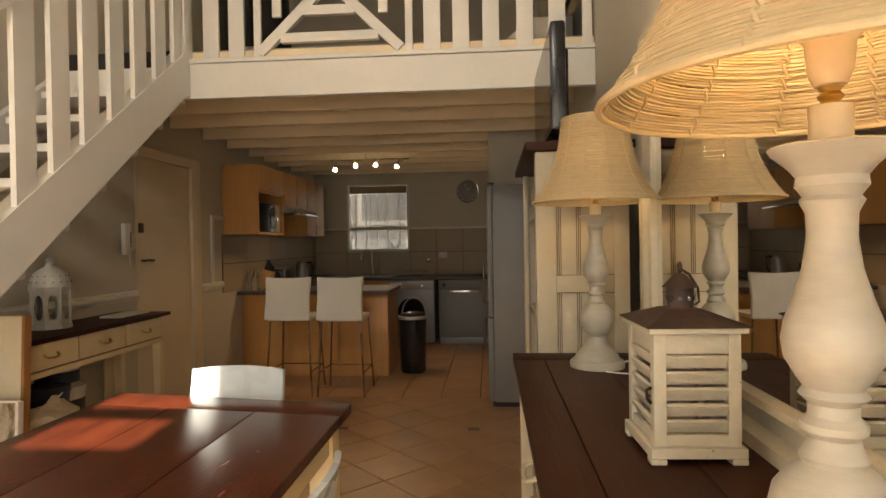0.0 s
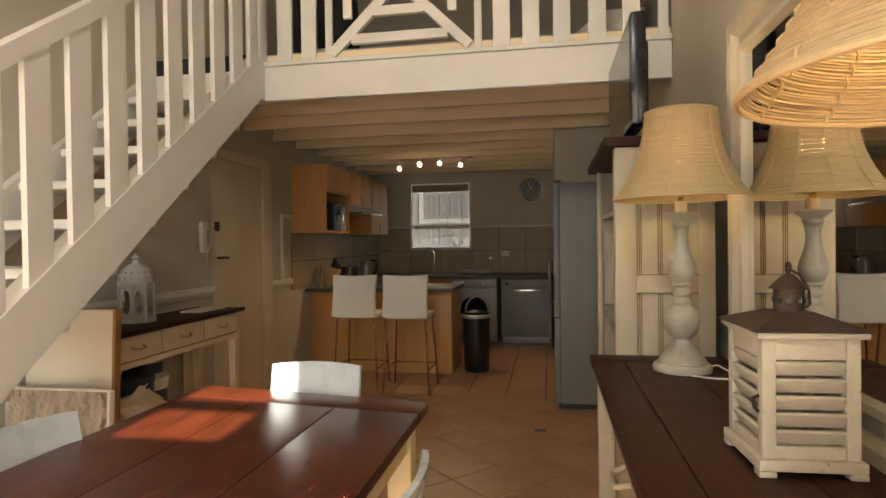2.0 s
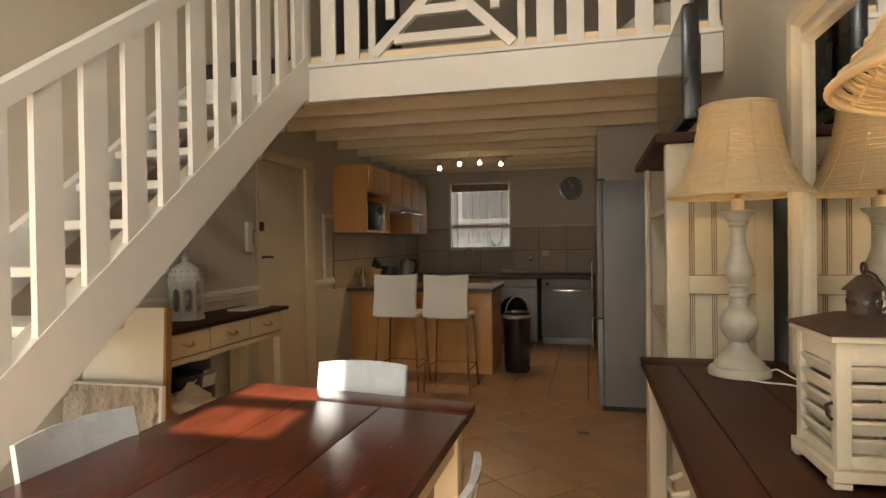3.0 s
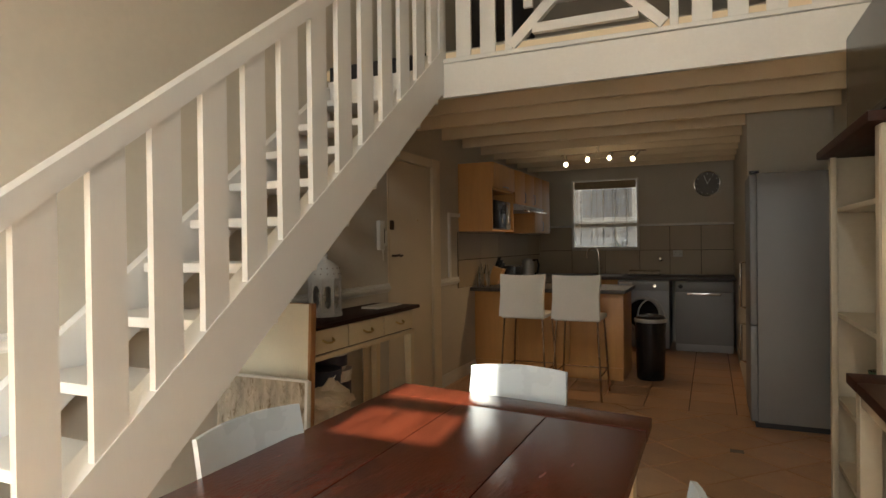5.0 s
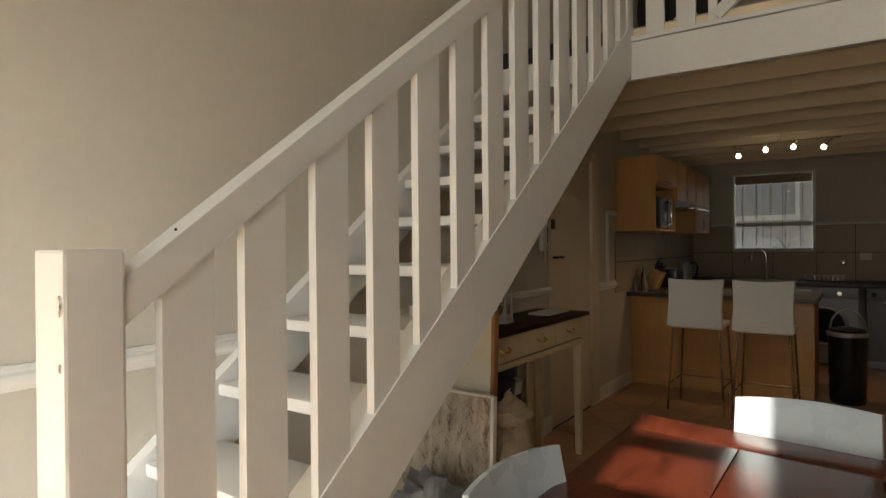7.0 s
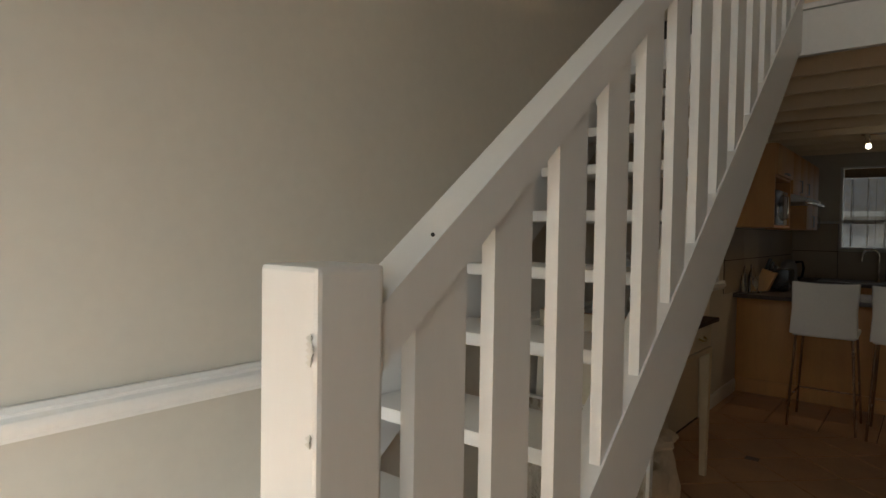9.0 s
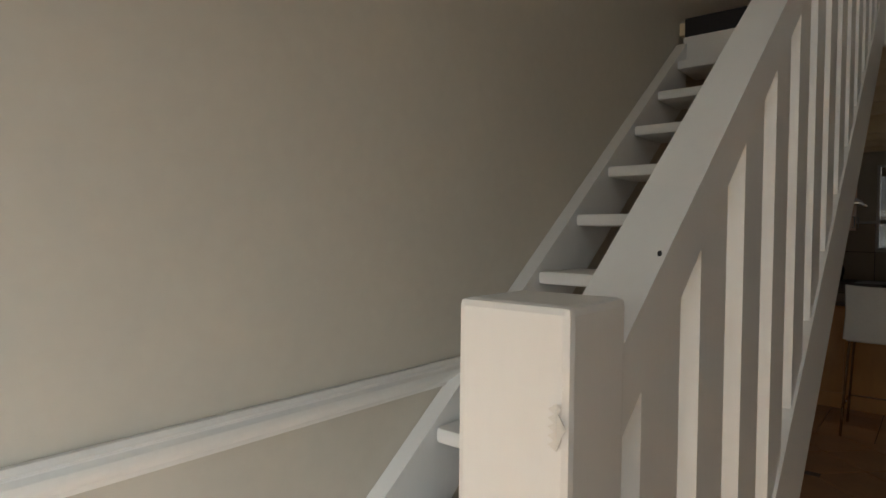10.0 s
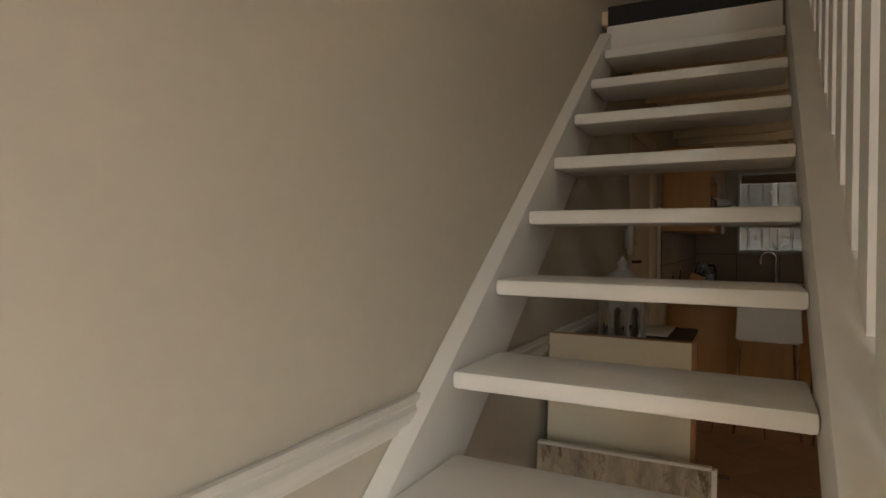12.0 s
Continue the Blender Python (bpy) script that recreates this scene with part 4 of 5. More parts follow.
# white dining chairs: a bent shell on steel legs; the back faces -y in local space
def chair(m):
    c = thing("dining_chair", m, "white lacquered bent-shell dining chair at the table", "chair", "chairs round the dining table")
    bm = bmesh.new()
    prof = [(0.20, 0.448), (0.10, 0.440), (0.0, 0.438), (-0.10, 0.445), (-0.16, 0.470), (-0.195, 0.52), (-0.213, 0.60), (-0.228, 0.70), (-0.245, 0.80), (-0.262, 0.895)]
    rows = []
    for k, (y, z) in enumerate(prof):
        row = []
        hw = 0.156 if k < 5 else 0.156 - 0.001 * (k - 5)
        for i in range(13):
            u = -1 + 2 * i / 12
            bow = 0.022 * u * u * (1 if k > 4 else 0.0)
            top = -0.008 * u * u if k == len(prof) - 1 else 0
            row.append(bm.verts.new((hw * u, y + bow, z + top + (0.012 * u * u if k < 4 else 0))))
        rows.append(row)
    for a, d in zip(rows, rows[1:]):
        for i in range(12):
            bm.faces.new((a[i], a[i + 1], d[i + 1], d[i]))
    bmesh.ops.recalc_face_normals(bm, faces=bm.faces)
    bm.normal_update()
    bmesh.ops.solidify(bm, geom=bm.faces[:], thickness=0.011)
    bmesh.ops.recalc_face_normals(bm, faces=bm.faces)
    part("shell", bm, "chairwhite", c)
    for sx in (-1, 1):
        part("leg", tube([(sx * 0.12, 0.12, 0.435), (sx * 0.19, 0.20, 0.002)], 0.009), "chrome", c)
        part("leg", tube([(sx * 0.12, -0.10, 0.435), (sx * 0.19, -0.20, 0.002)], 0.009), "chrome", c)
    return c


ch = chair(pose(-1.113, 1.47, 0, 0, 0, 180))
copy_thing(ch, pose(-1.265, 0.955, 0, 0, 0, -94))
copy_thing(ch, pose(-0.833, 0.82, 0, 0, 0, 90))

# ---- console table under the stairs ----
KX0, KX1, KY0, KY1, KZ = XL + 0.03, -2.369, 2.28, 3.57, 0.868
co = thing("console_table", pose(0, 0, 0), "cream console table with a dark top and three drawers", "console table")
part("top", bx(KX0, KX1, KY0, KY1, KZ - 0.022, KZ, 0.004), "darkwood", co, "dark stained top")
bm = bmesh.new()
box(bm, KX0 + 0.02, KX1 - 0.045, KY0 + 0.04, KY1 - 0.04, KZ - 0.175, KZ - 0.023)
part("carcass", bm, "cream", co)
part("rail", bx(KX1 - 0.045, KX1 - 0.022, KY0 + 0.04, KY1 - 0.04, KZ - 0.185, KZ - 0.158, 0.003), "cream", co)
part("drawer_shadow_gap", bx(KX1 - 0.0449, KX1 - 0.031, KY0 + 0.062, KY1 - 0.062, KZ - 0.156, KZ - 0.024), "groove", co, "dark recess round the drawers")
ys = [KY0 + 0.06, KY0 + 0.455, KY0 + 0.85, KY1 - 0.06]
for a, c in zip(ys, ys[1:]):
    d = part("drawer", bx(KX1 - 0.0305, KX1 - 0.024, a + 0.005, c - 0.005, KZ - 0.150, KZ - 0.030, 0.002), "cream", co)
    ym = (a + c) / 2
    part("handle", tube([(KX1 - 0.026, ym - 0.045, KZ - 0.083), (KX1 - 0.006, ym - 0.035, KZ - 0.095), (KX1 - 0.002, ym, KZ - 0.10), (KX1 - 0.006, ym + 0.035, KZ - 0.095), (KX1 - 0.026, ym + 0.045, KZ - 0.083)], 0.006), "brass", d, "brass cup pull")
for y in (KY0 + 0.04, KY1 - 0.095):
    for x in (KX0 + 0.02, KX1 - 0.075):
        bm = bmesh.new()
        lathe([(0.022, 0.002), (0.036, KZ - 0.19)], 4, bm)
        bmesh.ops.rotate(bm, verts=bm.verts, cent=(0, 0, 0), matrix=Matrix.Rotation(radians(45), 3, "Z"))
        bmesh.ops.translate(bm, verts=bm.verts, vec=(x + 0.027, y + 0.027, 0))
        part("leg", bm, "cream", co, smooth=False)
part("back_leg", bx(KX0 + 0.006, KX0 + 0.018, 3.40, 3.53, 0.002, KZ - 0.177, 0.003), "cream", co)

# white filigree lantern
ln = thing("filigree_lantern", pose(-2.60, 2.81, KZ + 0.001), "white pierced metal lantern with a domed top on the console", "lantern")
oct_ = [(0.112 * math.cos(math.pi / 8 + k * math.pi / 4), 0.112 * math.sin(math.pi / 8 + k * math.pi / 4)) for k in range(8)]


def octo(r, z0, z1, bm=None):
    return prism([(r * math.cos(math.pi / 8 + k * math.pi / 4), r * math.sin(math.pi / 8 + k * math.pi / 4)) for k in range(8)], "z", z0, z1, bm)


S_ = Matrix.Diagonal((0.80, 0.80, 0.88, 1))
ln.matrix_world = ln.matrix_world @ S_
part("base", octo(0.125, 0.0, 0.025), "lanternwhite", ln, smooth=False)
bm = bmesh.new()
for x, y in oct_:
    tube([(x, y, 0.026), (x, y, 0.225)], 0.008, bm, seg=6)
for k in range(8):
    (x0, y0), (x1, y1) = oct_[k], oct_[(k + 1) % 8]
    mid, along = Vector(((x0 + x1) / 2, (y0 + y1) / 2, 0)), Vector((x1 - x0, y1 - y0, 0)).normalized()
    out_, NS = mid.normalized() * 0.002, 24
    loops = []
    for side in (-1, 1):
        inner, outer = [], []
        for i in range(NS):
            a = 2 * math.pi * i / NS
            c, s_ = math.cos(a), math.sin(a)
            q = 1 / max(abs(c), abs(s_))
            inner.append(bm.verts.new(mid + out_ * side + along * 0.031 * c + Vector((0, 0, 0.128 + 0.074 * s_))))
            outer.append(bm.verts.new(mid + out_ * side + along * 0.042 * c * q + Vector((0, 0, 0.1255 + 0.0995 * s_ * q))))
        loops.append((inner, outer))
        for i in range(NS):
            n_ = (i + 1) % NS
            bm.faces.new((inner[i], inner[n_], outer[n_], outer[i]))
    for i in range(NS):
        n_ = (i + 1) % NS
        bm.faces.new((loops[0][0][i], loops[0][0][n_], loops[1][0][n_], loops[1][0][i]))
bmesh.ops.recalc_face_normals(bm, faces=bm.faces)
part("cage", bm, "lanternwhite", ln, smooth=False, kind="stuff")
part("lining", lathe([(0.099, 0.027), (0.099, 0.225)], 8, cap=False), "frost", ln, "thin clear lining", smooth=False)
part("cornice", octo(0.125, 0.226, 0.245), "lanternwhite", ln, smooth=False)
part("dome", lathe([(0.118, 0.246), (0.112, 0.29), (0.095, 0.325), (0.06, 0.35), (0.03, 0.365), (0.022, 0.385), (0.03, 0.40), (0.012, 0.415), (0.004, 0.43)], 16), "lanternwhite", ln)
bm = bmesh.new()
for k in range(16):
    a = k * math.pi / 8
    for z, r in ((0.275, 0.1165), (0.31, 0.105)):
        lathe([(0.0, 0), (0.0042, 0), (0.0042, 0.003), (0.0, 0.003)], 8, bm, cap=False)
        vs = bm.verts[-32:]
        bmesh.ops.rotate(bm, verts=vs, cent=(0, 0, 0), matrix=Matrix.Rotation(radians(90), 3, "Y"))
        bmesh.ops.rotate(bm, verts=vs, cent=(0, 0, 0), matrix=Matrix.Rotation(a, 3, "Z"))
        bmesh.ops.translate(bm, verts=vs, vec=(r * math.cos(a), r * math.sin(a), z))
part("piercings", bm, "groove", ln, "dark pierced holes", kind="stuff")
solid("magazine", bx(-2.60, -2.47, 3.20, 3.50, KZ + 0.001, KZ + 0.013, 0.002), "plastic", "white booklet lying on the console", "magazine")

# intercom
ic = thing("intercom_handset", pose(XL, 3.68, 1.34), "white wall intercom handset with a coiled cord", "intercom")
part("base", bx(0.001, 0.022, -0.01, 0.105, -0.075, 0.035, 0.004), "plastic", ic)
part("handset", bx(0.023, 0.055, -0.058, 0.018, -0.105, 0.105, 0.010), "plastic", ic)
part("earpiece_slot", bx(0.0552, 0.057, -0.002, 0.006, -0.055, 0.05, 0.0005), "dark", ic, "thin dark slot")
part("cord", tube([(0.025, 0.03, -0.076), (0.026, 0.028, -0.12), (0.024, 0.036, -0.17), (0.02, 0.048, -0.18), (0.018, 0.052, -0.14), (0.014, 0.056, -0.076)], 0.0028), "cableplastic", ic)

# canvases and clutter under the stairs
cn = thing("stretched_canvas", pose(0, 2.19, 0) @ pose(0, 0, 0, -3, 0, 0), "large blank cream canvas on a pine stretcher, leaning by the console", "canvas")
part("cloth", bx(-2.73, -2.287, -0.003, 0.0, 0.01, 1.0), "canvas", cn)
part("stretcher", bx(-2.73, -2.272, 0.001, 0.035, 0.008, 1.003, 0.002), "pine", cn, "varnished pine stretcher")
part("edge", bx(-2.2865, -2.272, -0.004, 0.0005, 0.008, 1.003), "pine", cn, "varnished pine edge")
c2 = thing("relief_panel", pose(0, 2.09, 0) @ pose(0, 0, 0, -3, 0, 0), "carved fern-patterned relief panel leaning against the canvas", "panel")
part("panel", bx(-2.73, -2.2225, -0.006, 0.0, 0.01, 0.662), "relief", c2)
bm = bmesh.new()
for i in range(9):
    x0 = -2.70 + i * 0.055
    lean = random.uniform(-0.05, 0.05)
    for k in range(26):
        z = 0.03 + k * 0.0235 + random.uniform(-0.006, 0.006)
        s_ = random.choice((-1, 1))
        xx, l_ = x0 + lean * (z - 0.3) + random.uniform(-0.006, 0.006), random.uniform(0.014, 0.030)
        xe = min(max(xx + s_ * l_, -2.725), -2.228)
        tube([(xx, -0.0065, z), ((xx + xe) / 2, -0.010, z + 0.012), (xe, -0.007, z + random.uniform(0.016, 0.03))], random.uniform(0.002, 0.0036), bm, seg=5)
part("fern_carving", bm, "relief", c2, "raised carved fern fronds", kind="stuff")
part("edge", bx(-2.222, -2.208, -0.010, 0.02, 0.008, 0.668, 0.003), "white", c2, "pale painted edge")
part("edge", bx(-2.73, -2.2225, -0.008, 0.02, 0.6625, 0.672, 0.002), "white", c2, "pale painted edge")


def bucket(x, y, z, h, r, mat, label):
    bk = thing("paint_bucket", pose(x, y, z), label, "bucket", "paint buckets under the console")
    part("body", lathe([(r * 0.9, 0), (r, h - 0.02), (r * 1.04, h - 0.02), (r * 1.04, h)], 28), mat, bk)
    part("label_band", lathe([(r * 0.93 if mat == "blue" else r * 0.985, h * 0.2 if h < 0.2 else h * 0.72), (r * 0.985, h * 0.68 if h < 0.2 else h * 0.90)], 28, cap=False), "blue" if mat == "plastic" else "silver", bk, "printed label band")
    bk.children[-1].scale = (1.012, 1.012, 1)
    part("lid", lathe([(r * 1.05, h), (r * 1.05, h + 0.012), (r * 0.9, h + 0.008), (0.001, h + 0.008)], 28, cap=False), "plastic" if mat == "plastic" else "blue", bk, "white lid" if mat == "plastic" else "navy lid")
    part("handle", tube([(r * math.cos(t), -0.02 - 0.5 * r * math.sin(t), h * 0.95 - 0.05 * math.sin(t)) for t in np.linspace(0, math.pi, 12)], 0.005), "plastic", bk, "white plastic handle")
    return bk


bucket(-2.61, 2.885, 0.002, 0.535, 0.112, "plastic", "tall white paint bucket with a dark label under the console")
bucket(-2.61, 2.86, 0.552, 0.125, 0.104, "plastic", "small white paint tub stacked on a bucket")
bucket(-2.53, 2.665, 0.002, 0.32, 0.105, "plastic", "white paint bucket standing under a navy one")
bucket(-2.53, 2.665, 0.340, 0.245, 0.108, "blue", "dark navy paint bucket with a white handle under the console")


def lumpy(name, m, sx, sy, sz, mat, label, category, seed, amp=0.18):
    bm = bmesh.new()
    bmesh.ops.create_icosphere(bm, subdivisions=4, radius=1.0)
    for v in bm.verts:
        n = noise.noise(v.co * 1.7 + Vector((seed, 0, 0))) * amp * 2 + noise.noise(v.co * 5 + Vector((0, seed, 0))) * amp * 0.8
        v.co *= 1 + n
        v.co = Vector((v.co.x * sx, v.co.y * sy, max(v.co.z, -0.8) * sz))
    lo = min(v.co.z for v in bm.verts)
    for v in bm.verts:
        v.co.z -= lo
    ob = solid(name, bm, mat, label, category)
    ob.matrix_world = m
    return ob


lumpy("cloth_sack", pose(-2.36, 2.47, 0.002, 0, 0, 5), 0.12, 0.20, 0.30, "sack", "slumped beige calico sack on the floor by the console", "sack", 3.1)
lumpy("folded_cushion", pose(-2.36, 2.46, 0.455, -10, 4, 0), 0.11, 0.19, 0.05, "sack", "beige cushion lying on top of the sack", "cushion", 7.7, 0.12)
lumpy("plastic_bag", pose(-2.34, 1.86, 0.002, 0, 0, 0), 0.17, 0.12, 0.22, "bag", "crumpled grey plastic bag in front of the relief panel", "bag", 5.2, 0.24)

# ---- sideboard, hutch, mirror ----
SX, SZ, SY0, SY1 = -0.232, 0.902, -0.02, 1.905
sb = thing("sideboard", pose(0, 0, 0), "cream painted sideboard with a dark stained plank top", "sideboard")
xs = [SX, SX + 0.096, SX + 0.27, XR - 0.075]
for a, c in zip(xs, xs[1:]):
    part("plank", bx(a + 0.001, c - 0.001, SY0 + 0.1, SY1 - 0.125, SZ - 0.028, SZ, 0.0022), "darkwood", sb, "dark stained plank")
part("end_board", bx(SX, XR - 0.076, SY1 - 0.123, SY1, SZ - 0.028, SZ, 0.0022), "darkwood", sb, "dark stained plank")
part("end_board", bx(SX, XR - 0.076, SY0, SY0 + 0.098, SZ - 0.028, SZ, 0.0022), "darkwood", sb, "dark stained plank")
bm = bmesh.new()
box(bm, SX + 0.05, XR - 0.03, SY0 + 0.03, 1.38, 0.10, SZ - 0.03)
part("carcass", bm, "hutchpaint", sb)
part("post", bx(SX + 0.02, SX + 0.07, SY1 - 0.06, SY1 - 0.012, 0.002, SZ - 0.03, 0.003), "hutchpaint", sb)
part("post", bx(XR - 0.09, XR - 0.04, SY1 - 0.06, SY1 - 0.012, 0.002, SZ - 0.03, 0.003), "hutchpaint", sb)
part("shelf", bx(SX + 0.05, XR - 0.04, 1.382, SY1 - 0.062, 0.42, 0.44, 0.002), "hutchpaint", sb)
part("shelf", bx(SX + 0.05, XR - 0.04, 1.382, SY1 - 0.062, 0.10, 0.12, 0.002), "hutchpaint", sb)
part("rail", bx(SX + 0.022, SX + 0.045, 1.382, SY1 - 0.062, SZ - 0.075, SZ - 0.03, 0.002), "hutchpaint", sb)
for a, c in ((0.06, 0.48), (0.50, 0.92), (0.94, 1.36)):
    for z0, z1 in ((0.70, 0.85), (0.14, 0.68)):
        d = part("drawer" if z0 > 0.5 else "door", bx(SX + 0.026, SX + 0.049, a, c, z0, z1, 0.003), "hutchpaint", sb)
        part("handle", tube([(SX + 0.026, (a + c) / 2 - 0.05, z1 - 0.06), (SX - 0.002, (a + c) / 2 - 0.04, z1 - 0.07), (SX - 0.006, (a + c) / 2, z1 - 0.075), (SX - 0.002, (a + c) / 2 + 0.04, z1 - 0.07), (SX + 0.026, (a + c) / 2 + 0.05, z1 - 0.06)], 0.006), "hutchpaint", d, "cream painted pull")
for k, (z, n_) in enumerate(((0.4415, 6), (0.1215, 4))):
    for j in range(n_):
        pt = solid("dinner_plate", lathe([(0.04, 0), (0.05, 0.003), (0.10, 0.014), (0.105, 0.018), (0.098, 0.016), (0.05, 0.006), (0.001, 0.006)], 28, cap=False), "plastic", "white plate in a stack on the sideboard shelf", "plate")
        tagged(pt, group="stacked plates")
        pt.location = (-0.06, 1.60, z + j * 0.0185)

HX0, HX1, HY0, HY1, HZ = -0.146, 0.165, 1.925, 2.73, 1.588
hu = thing("tall_hutch", pose(0, 0, 0), "tall cream display cabinet with beadboard sides and open shelves", "cabinet")
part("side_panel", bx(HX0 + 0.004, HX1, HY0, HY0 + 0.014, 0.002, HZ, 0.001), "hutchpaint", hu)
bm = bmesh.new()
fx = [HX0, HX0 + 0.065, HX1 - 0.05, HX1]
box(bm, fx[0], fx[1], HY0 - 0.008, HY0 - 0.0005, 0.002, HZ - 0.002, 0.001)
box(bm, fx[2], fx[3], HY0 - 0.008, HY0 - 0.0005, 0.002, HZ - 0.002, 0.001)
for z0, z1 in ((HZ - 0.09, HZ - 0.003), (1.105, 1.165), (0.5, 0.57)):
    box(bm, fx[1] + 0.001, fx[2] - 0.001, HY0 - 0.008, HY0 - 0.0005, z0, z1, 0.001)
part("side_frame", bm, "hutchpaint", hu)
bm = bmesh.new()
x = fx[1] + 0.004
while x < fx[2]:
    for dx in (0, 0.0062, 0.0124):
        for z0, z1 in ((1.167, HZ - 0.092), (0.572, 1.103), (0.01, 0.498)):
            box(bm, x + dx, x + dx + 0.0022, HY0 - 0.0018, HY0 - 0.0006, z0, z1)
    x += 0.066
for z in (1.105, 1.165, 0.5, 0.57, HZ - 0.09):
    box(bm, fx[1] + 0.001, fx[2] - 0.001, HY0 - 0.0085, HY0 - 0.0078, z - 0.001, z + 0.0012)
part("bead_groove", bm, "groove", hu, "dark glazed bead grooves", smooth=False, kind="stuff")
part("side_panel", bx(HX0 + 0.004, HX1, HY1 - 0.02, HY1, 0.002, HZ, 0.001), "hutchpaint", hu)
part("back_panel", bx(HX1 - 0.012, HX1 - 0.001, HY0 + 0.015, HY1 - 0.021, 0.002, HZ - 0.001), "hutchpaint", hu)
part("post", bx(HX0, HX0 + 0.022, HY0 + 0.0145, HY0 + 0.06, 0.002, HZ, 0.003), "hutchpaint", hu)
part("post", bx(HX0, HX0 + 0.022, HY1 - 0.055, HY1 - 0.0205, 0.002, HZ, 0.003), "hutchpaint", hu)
for z in (0.08, 0.385, 0.64, 0.97, 1.375):
    part("shelf", bx(HX0 + 0.023, HX1 - 0.013, HY0 + 0.015, HY1 - 0.021, z, z + 0.018, 0.002), "hutchpaint", hu)
part("top", bx(HX0 - 0.035, HX1 + 0.02, HY0 - 0.03, HY1 + 0.03, HZ + 0.001, HZ + 0.032, 0.006), "darkwood", hu, "dark stained top")
for x, y, z, kind, h, r, mat in ((0.0, 2.12, 0.6585, "wine_glass", 0.16, 0.035, "glass"), (0.0, 2.25, 0.6585, "wine_glass", 0.16, 0.035, "glass"), (0.0, 2.40, 0.6585, "teal_tumbler", 0.12, 0.04, "teal"),
                                 (0.0, 2.05, 0.6585, "teal_tumbler", 0.12, 0.04, "teal"), (0.0, 2.52, 0.6585, "teal_tumbler", 0.12, 0.04, "teal"), (0.0, 2.63, 0.6585, "teal_tumbler", 0.12, 0.04, "teal"),
                                 (0.0, 2.15, 0.9885, "wine_glass", 0.16, 0.035, "glass"), (0.0, 2.05, 0.9885, "glass_jug", 0.2, 0.055, "glass")):
    if kind == "wine_glass":
        prof = [(0.03, 0), (0.03, 0.003), (0.004, 0.008), (0.004, 0.07), (0.025, 0.09), (r, 0.12), (0.030, h)]
    else:
        prof = [(r * 0.7, 0), (r * 0.8, 0.006), (r, h * 0.45), (r * 0.85, h * 0.75), (r * 0.95, h)]
    o = solid(kind, lathe(prof, 20), mat, {"wine_glass": "clear stemmed wine glass in the display cabinet", "glass_jug": "clear glass jug in the display cabinet", "teal_tumbler": "teal glass tumbler in the display cabinet"}[kind], "glass")
    o.location = (x, y, z)

# television on the hutch
tv = thing("television", pose(-0.062, 2.34, HZ + 0.034, 0, 0, 0), "black flat television standing on the tall cabinet", "television")
part("bezel", bx(-0.022, 0.032, -0.36, 0.39, 0.05, 0.435, 0.014), "black", tv)
part("screen", bx(-0.0225, -0.0221, -0.335, 0.365, 0.075, 0.415), "screen", tv, "dark glossy screen")
part("back_shell", bx(0.0325, 0.055, -0.25, 0.28, 0.1, 0.37, 0.010), "black", tv)
part("neck", bx(-0.01, 0.03, -0.06, 0.09, 0.012, 0.062, 0.004), "black", tv)
part("foot", bx(-0.09, 0.11, -0.16, 0.19, 0.0, 0.012, 0.004), "black", tv, "black stand foot")
bm = bmesh.new()
for i in range(3):
    for j in range(3):
        box(bm, -0.004 + i * 0.006, 0.0 + i * 0.006, -0.3312, -0.3302, 0.36 + j * 0.012, 0.367 + j * 0.012)
part("side_buttons", bm, "silver", tv, "small grey buttons")

# mirror on the east wall
MX = 0.186
mi = thing("wall_mirror", pose(0, 0, 0), "large mirror in a wide cream moulded frame above the sideboard", "mirror")
MY0, MY1, MZ0, MZ1 = -0.55, 1.66, 1.0, 1.80
part("mirror_glass", bx(MX, MX + 0.004, MY0, MY1, MZ0, MZ1), "mirror", mi, "clean silvered mirror glass")


def frame_side(p0, p1, inward):
    """A moulded member between two inner corners; inward is the unit vector out of the glass in the wall's plane."""
    prof = [(0.0, MX - 0.004), (0.006, MX - 0.016), (0.02, MX - 0.020), (0.03, MX - 0.008), (0.06, MX - 0.002), (0.075, MX - 0.022), (0.10, MX - 0.026), (0.115, MX - 0.010), (0.12, XR - 0.002), (0.0, XR - 0.002)]
    bm = bmesh.new()
    dv = (Vector(p1) - Vector(p0)).normalized()
    ou = Vector(inward)
    lo = [bm.verts.new((x, p0[0] + ou.x * w - dv.x * w, p0[1] + ou.y * w - dv.y * w)) for w, x in prof]
    hi = [bm.verts.new((x, p1[0] + ou.x * w + dv.x * w, p1[1] + ou.y * w + dv.y * w)) for w, x in prof]
    n = len(prof)
    for i in range(n):
        bm.faces.new((lo[i], lo[(i + 1) % n], hi[(i + 1) % n], hi[i]))
    bmesh.ops.recalc_face_normals(bm, faces=bm.faces)
    part("frame_side", bm, "distress", mi, "cream painted moulded frame")


frame_side((MY0, MZ0), (MY1, MZ0), (0, -1))
frame_side((MY1, MZ1), (MY0, MZ1), (0, 1))
frame_side((MY1, MZ0), (MY1, MZ1), (1, 0))
frame_side((MY0, MZ1), (MY0, MZ0), (-1, 0))


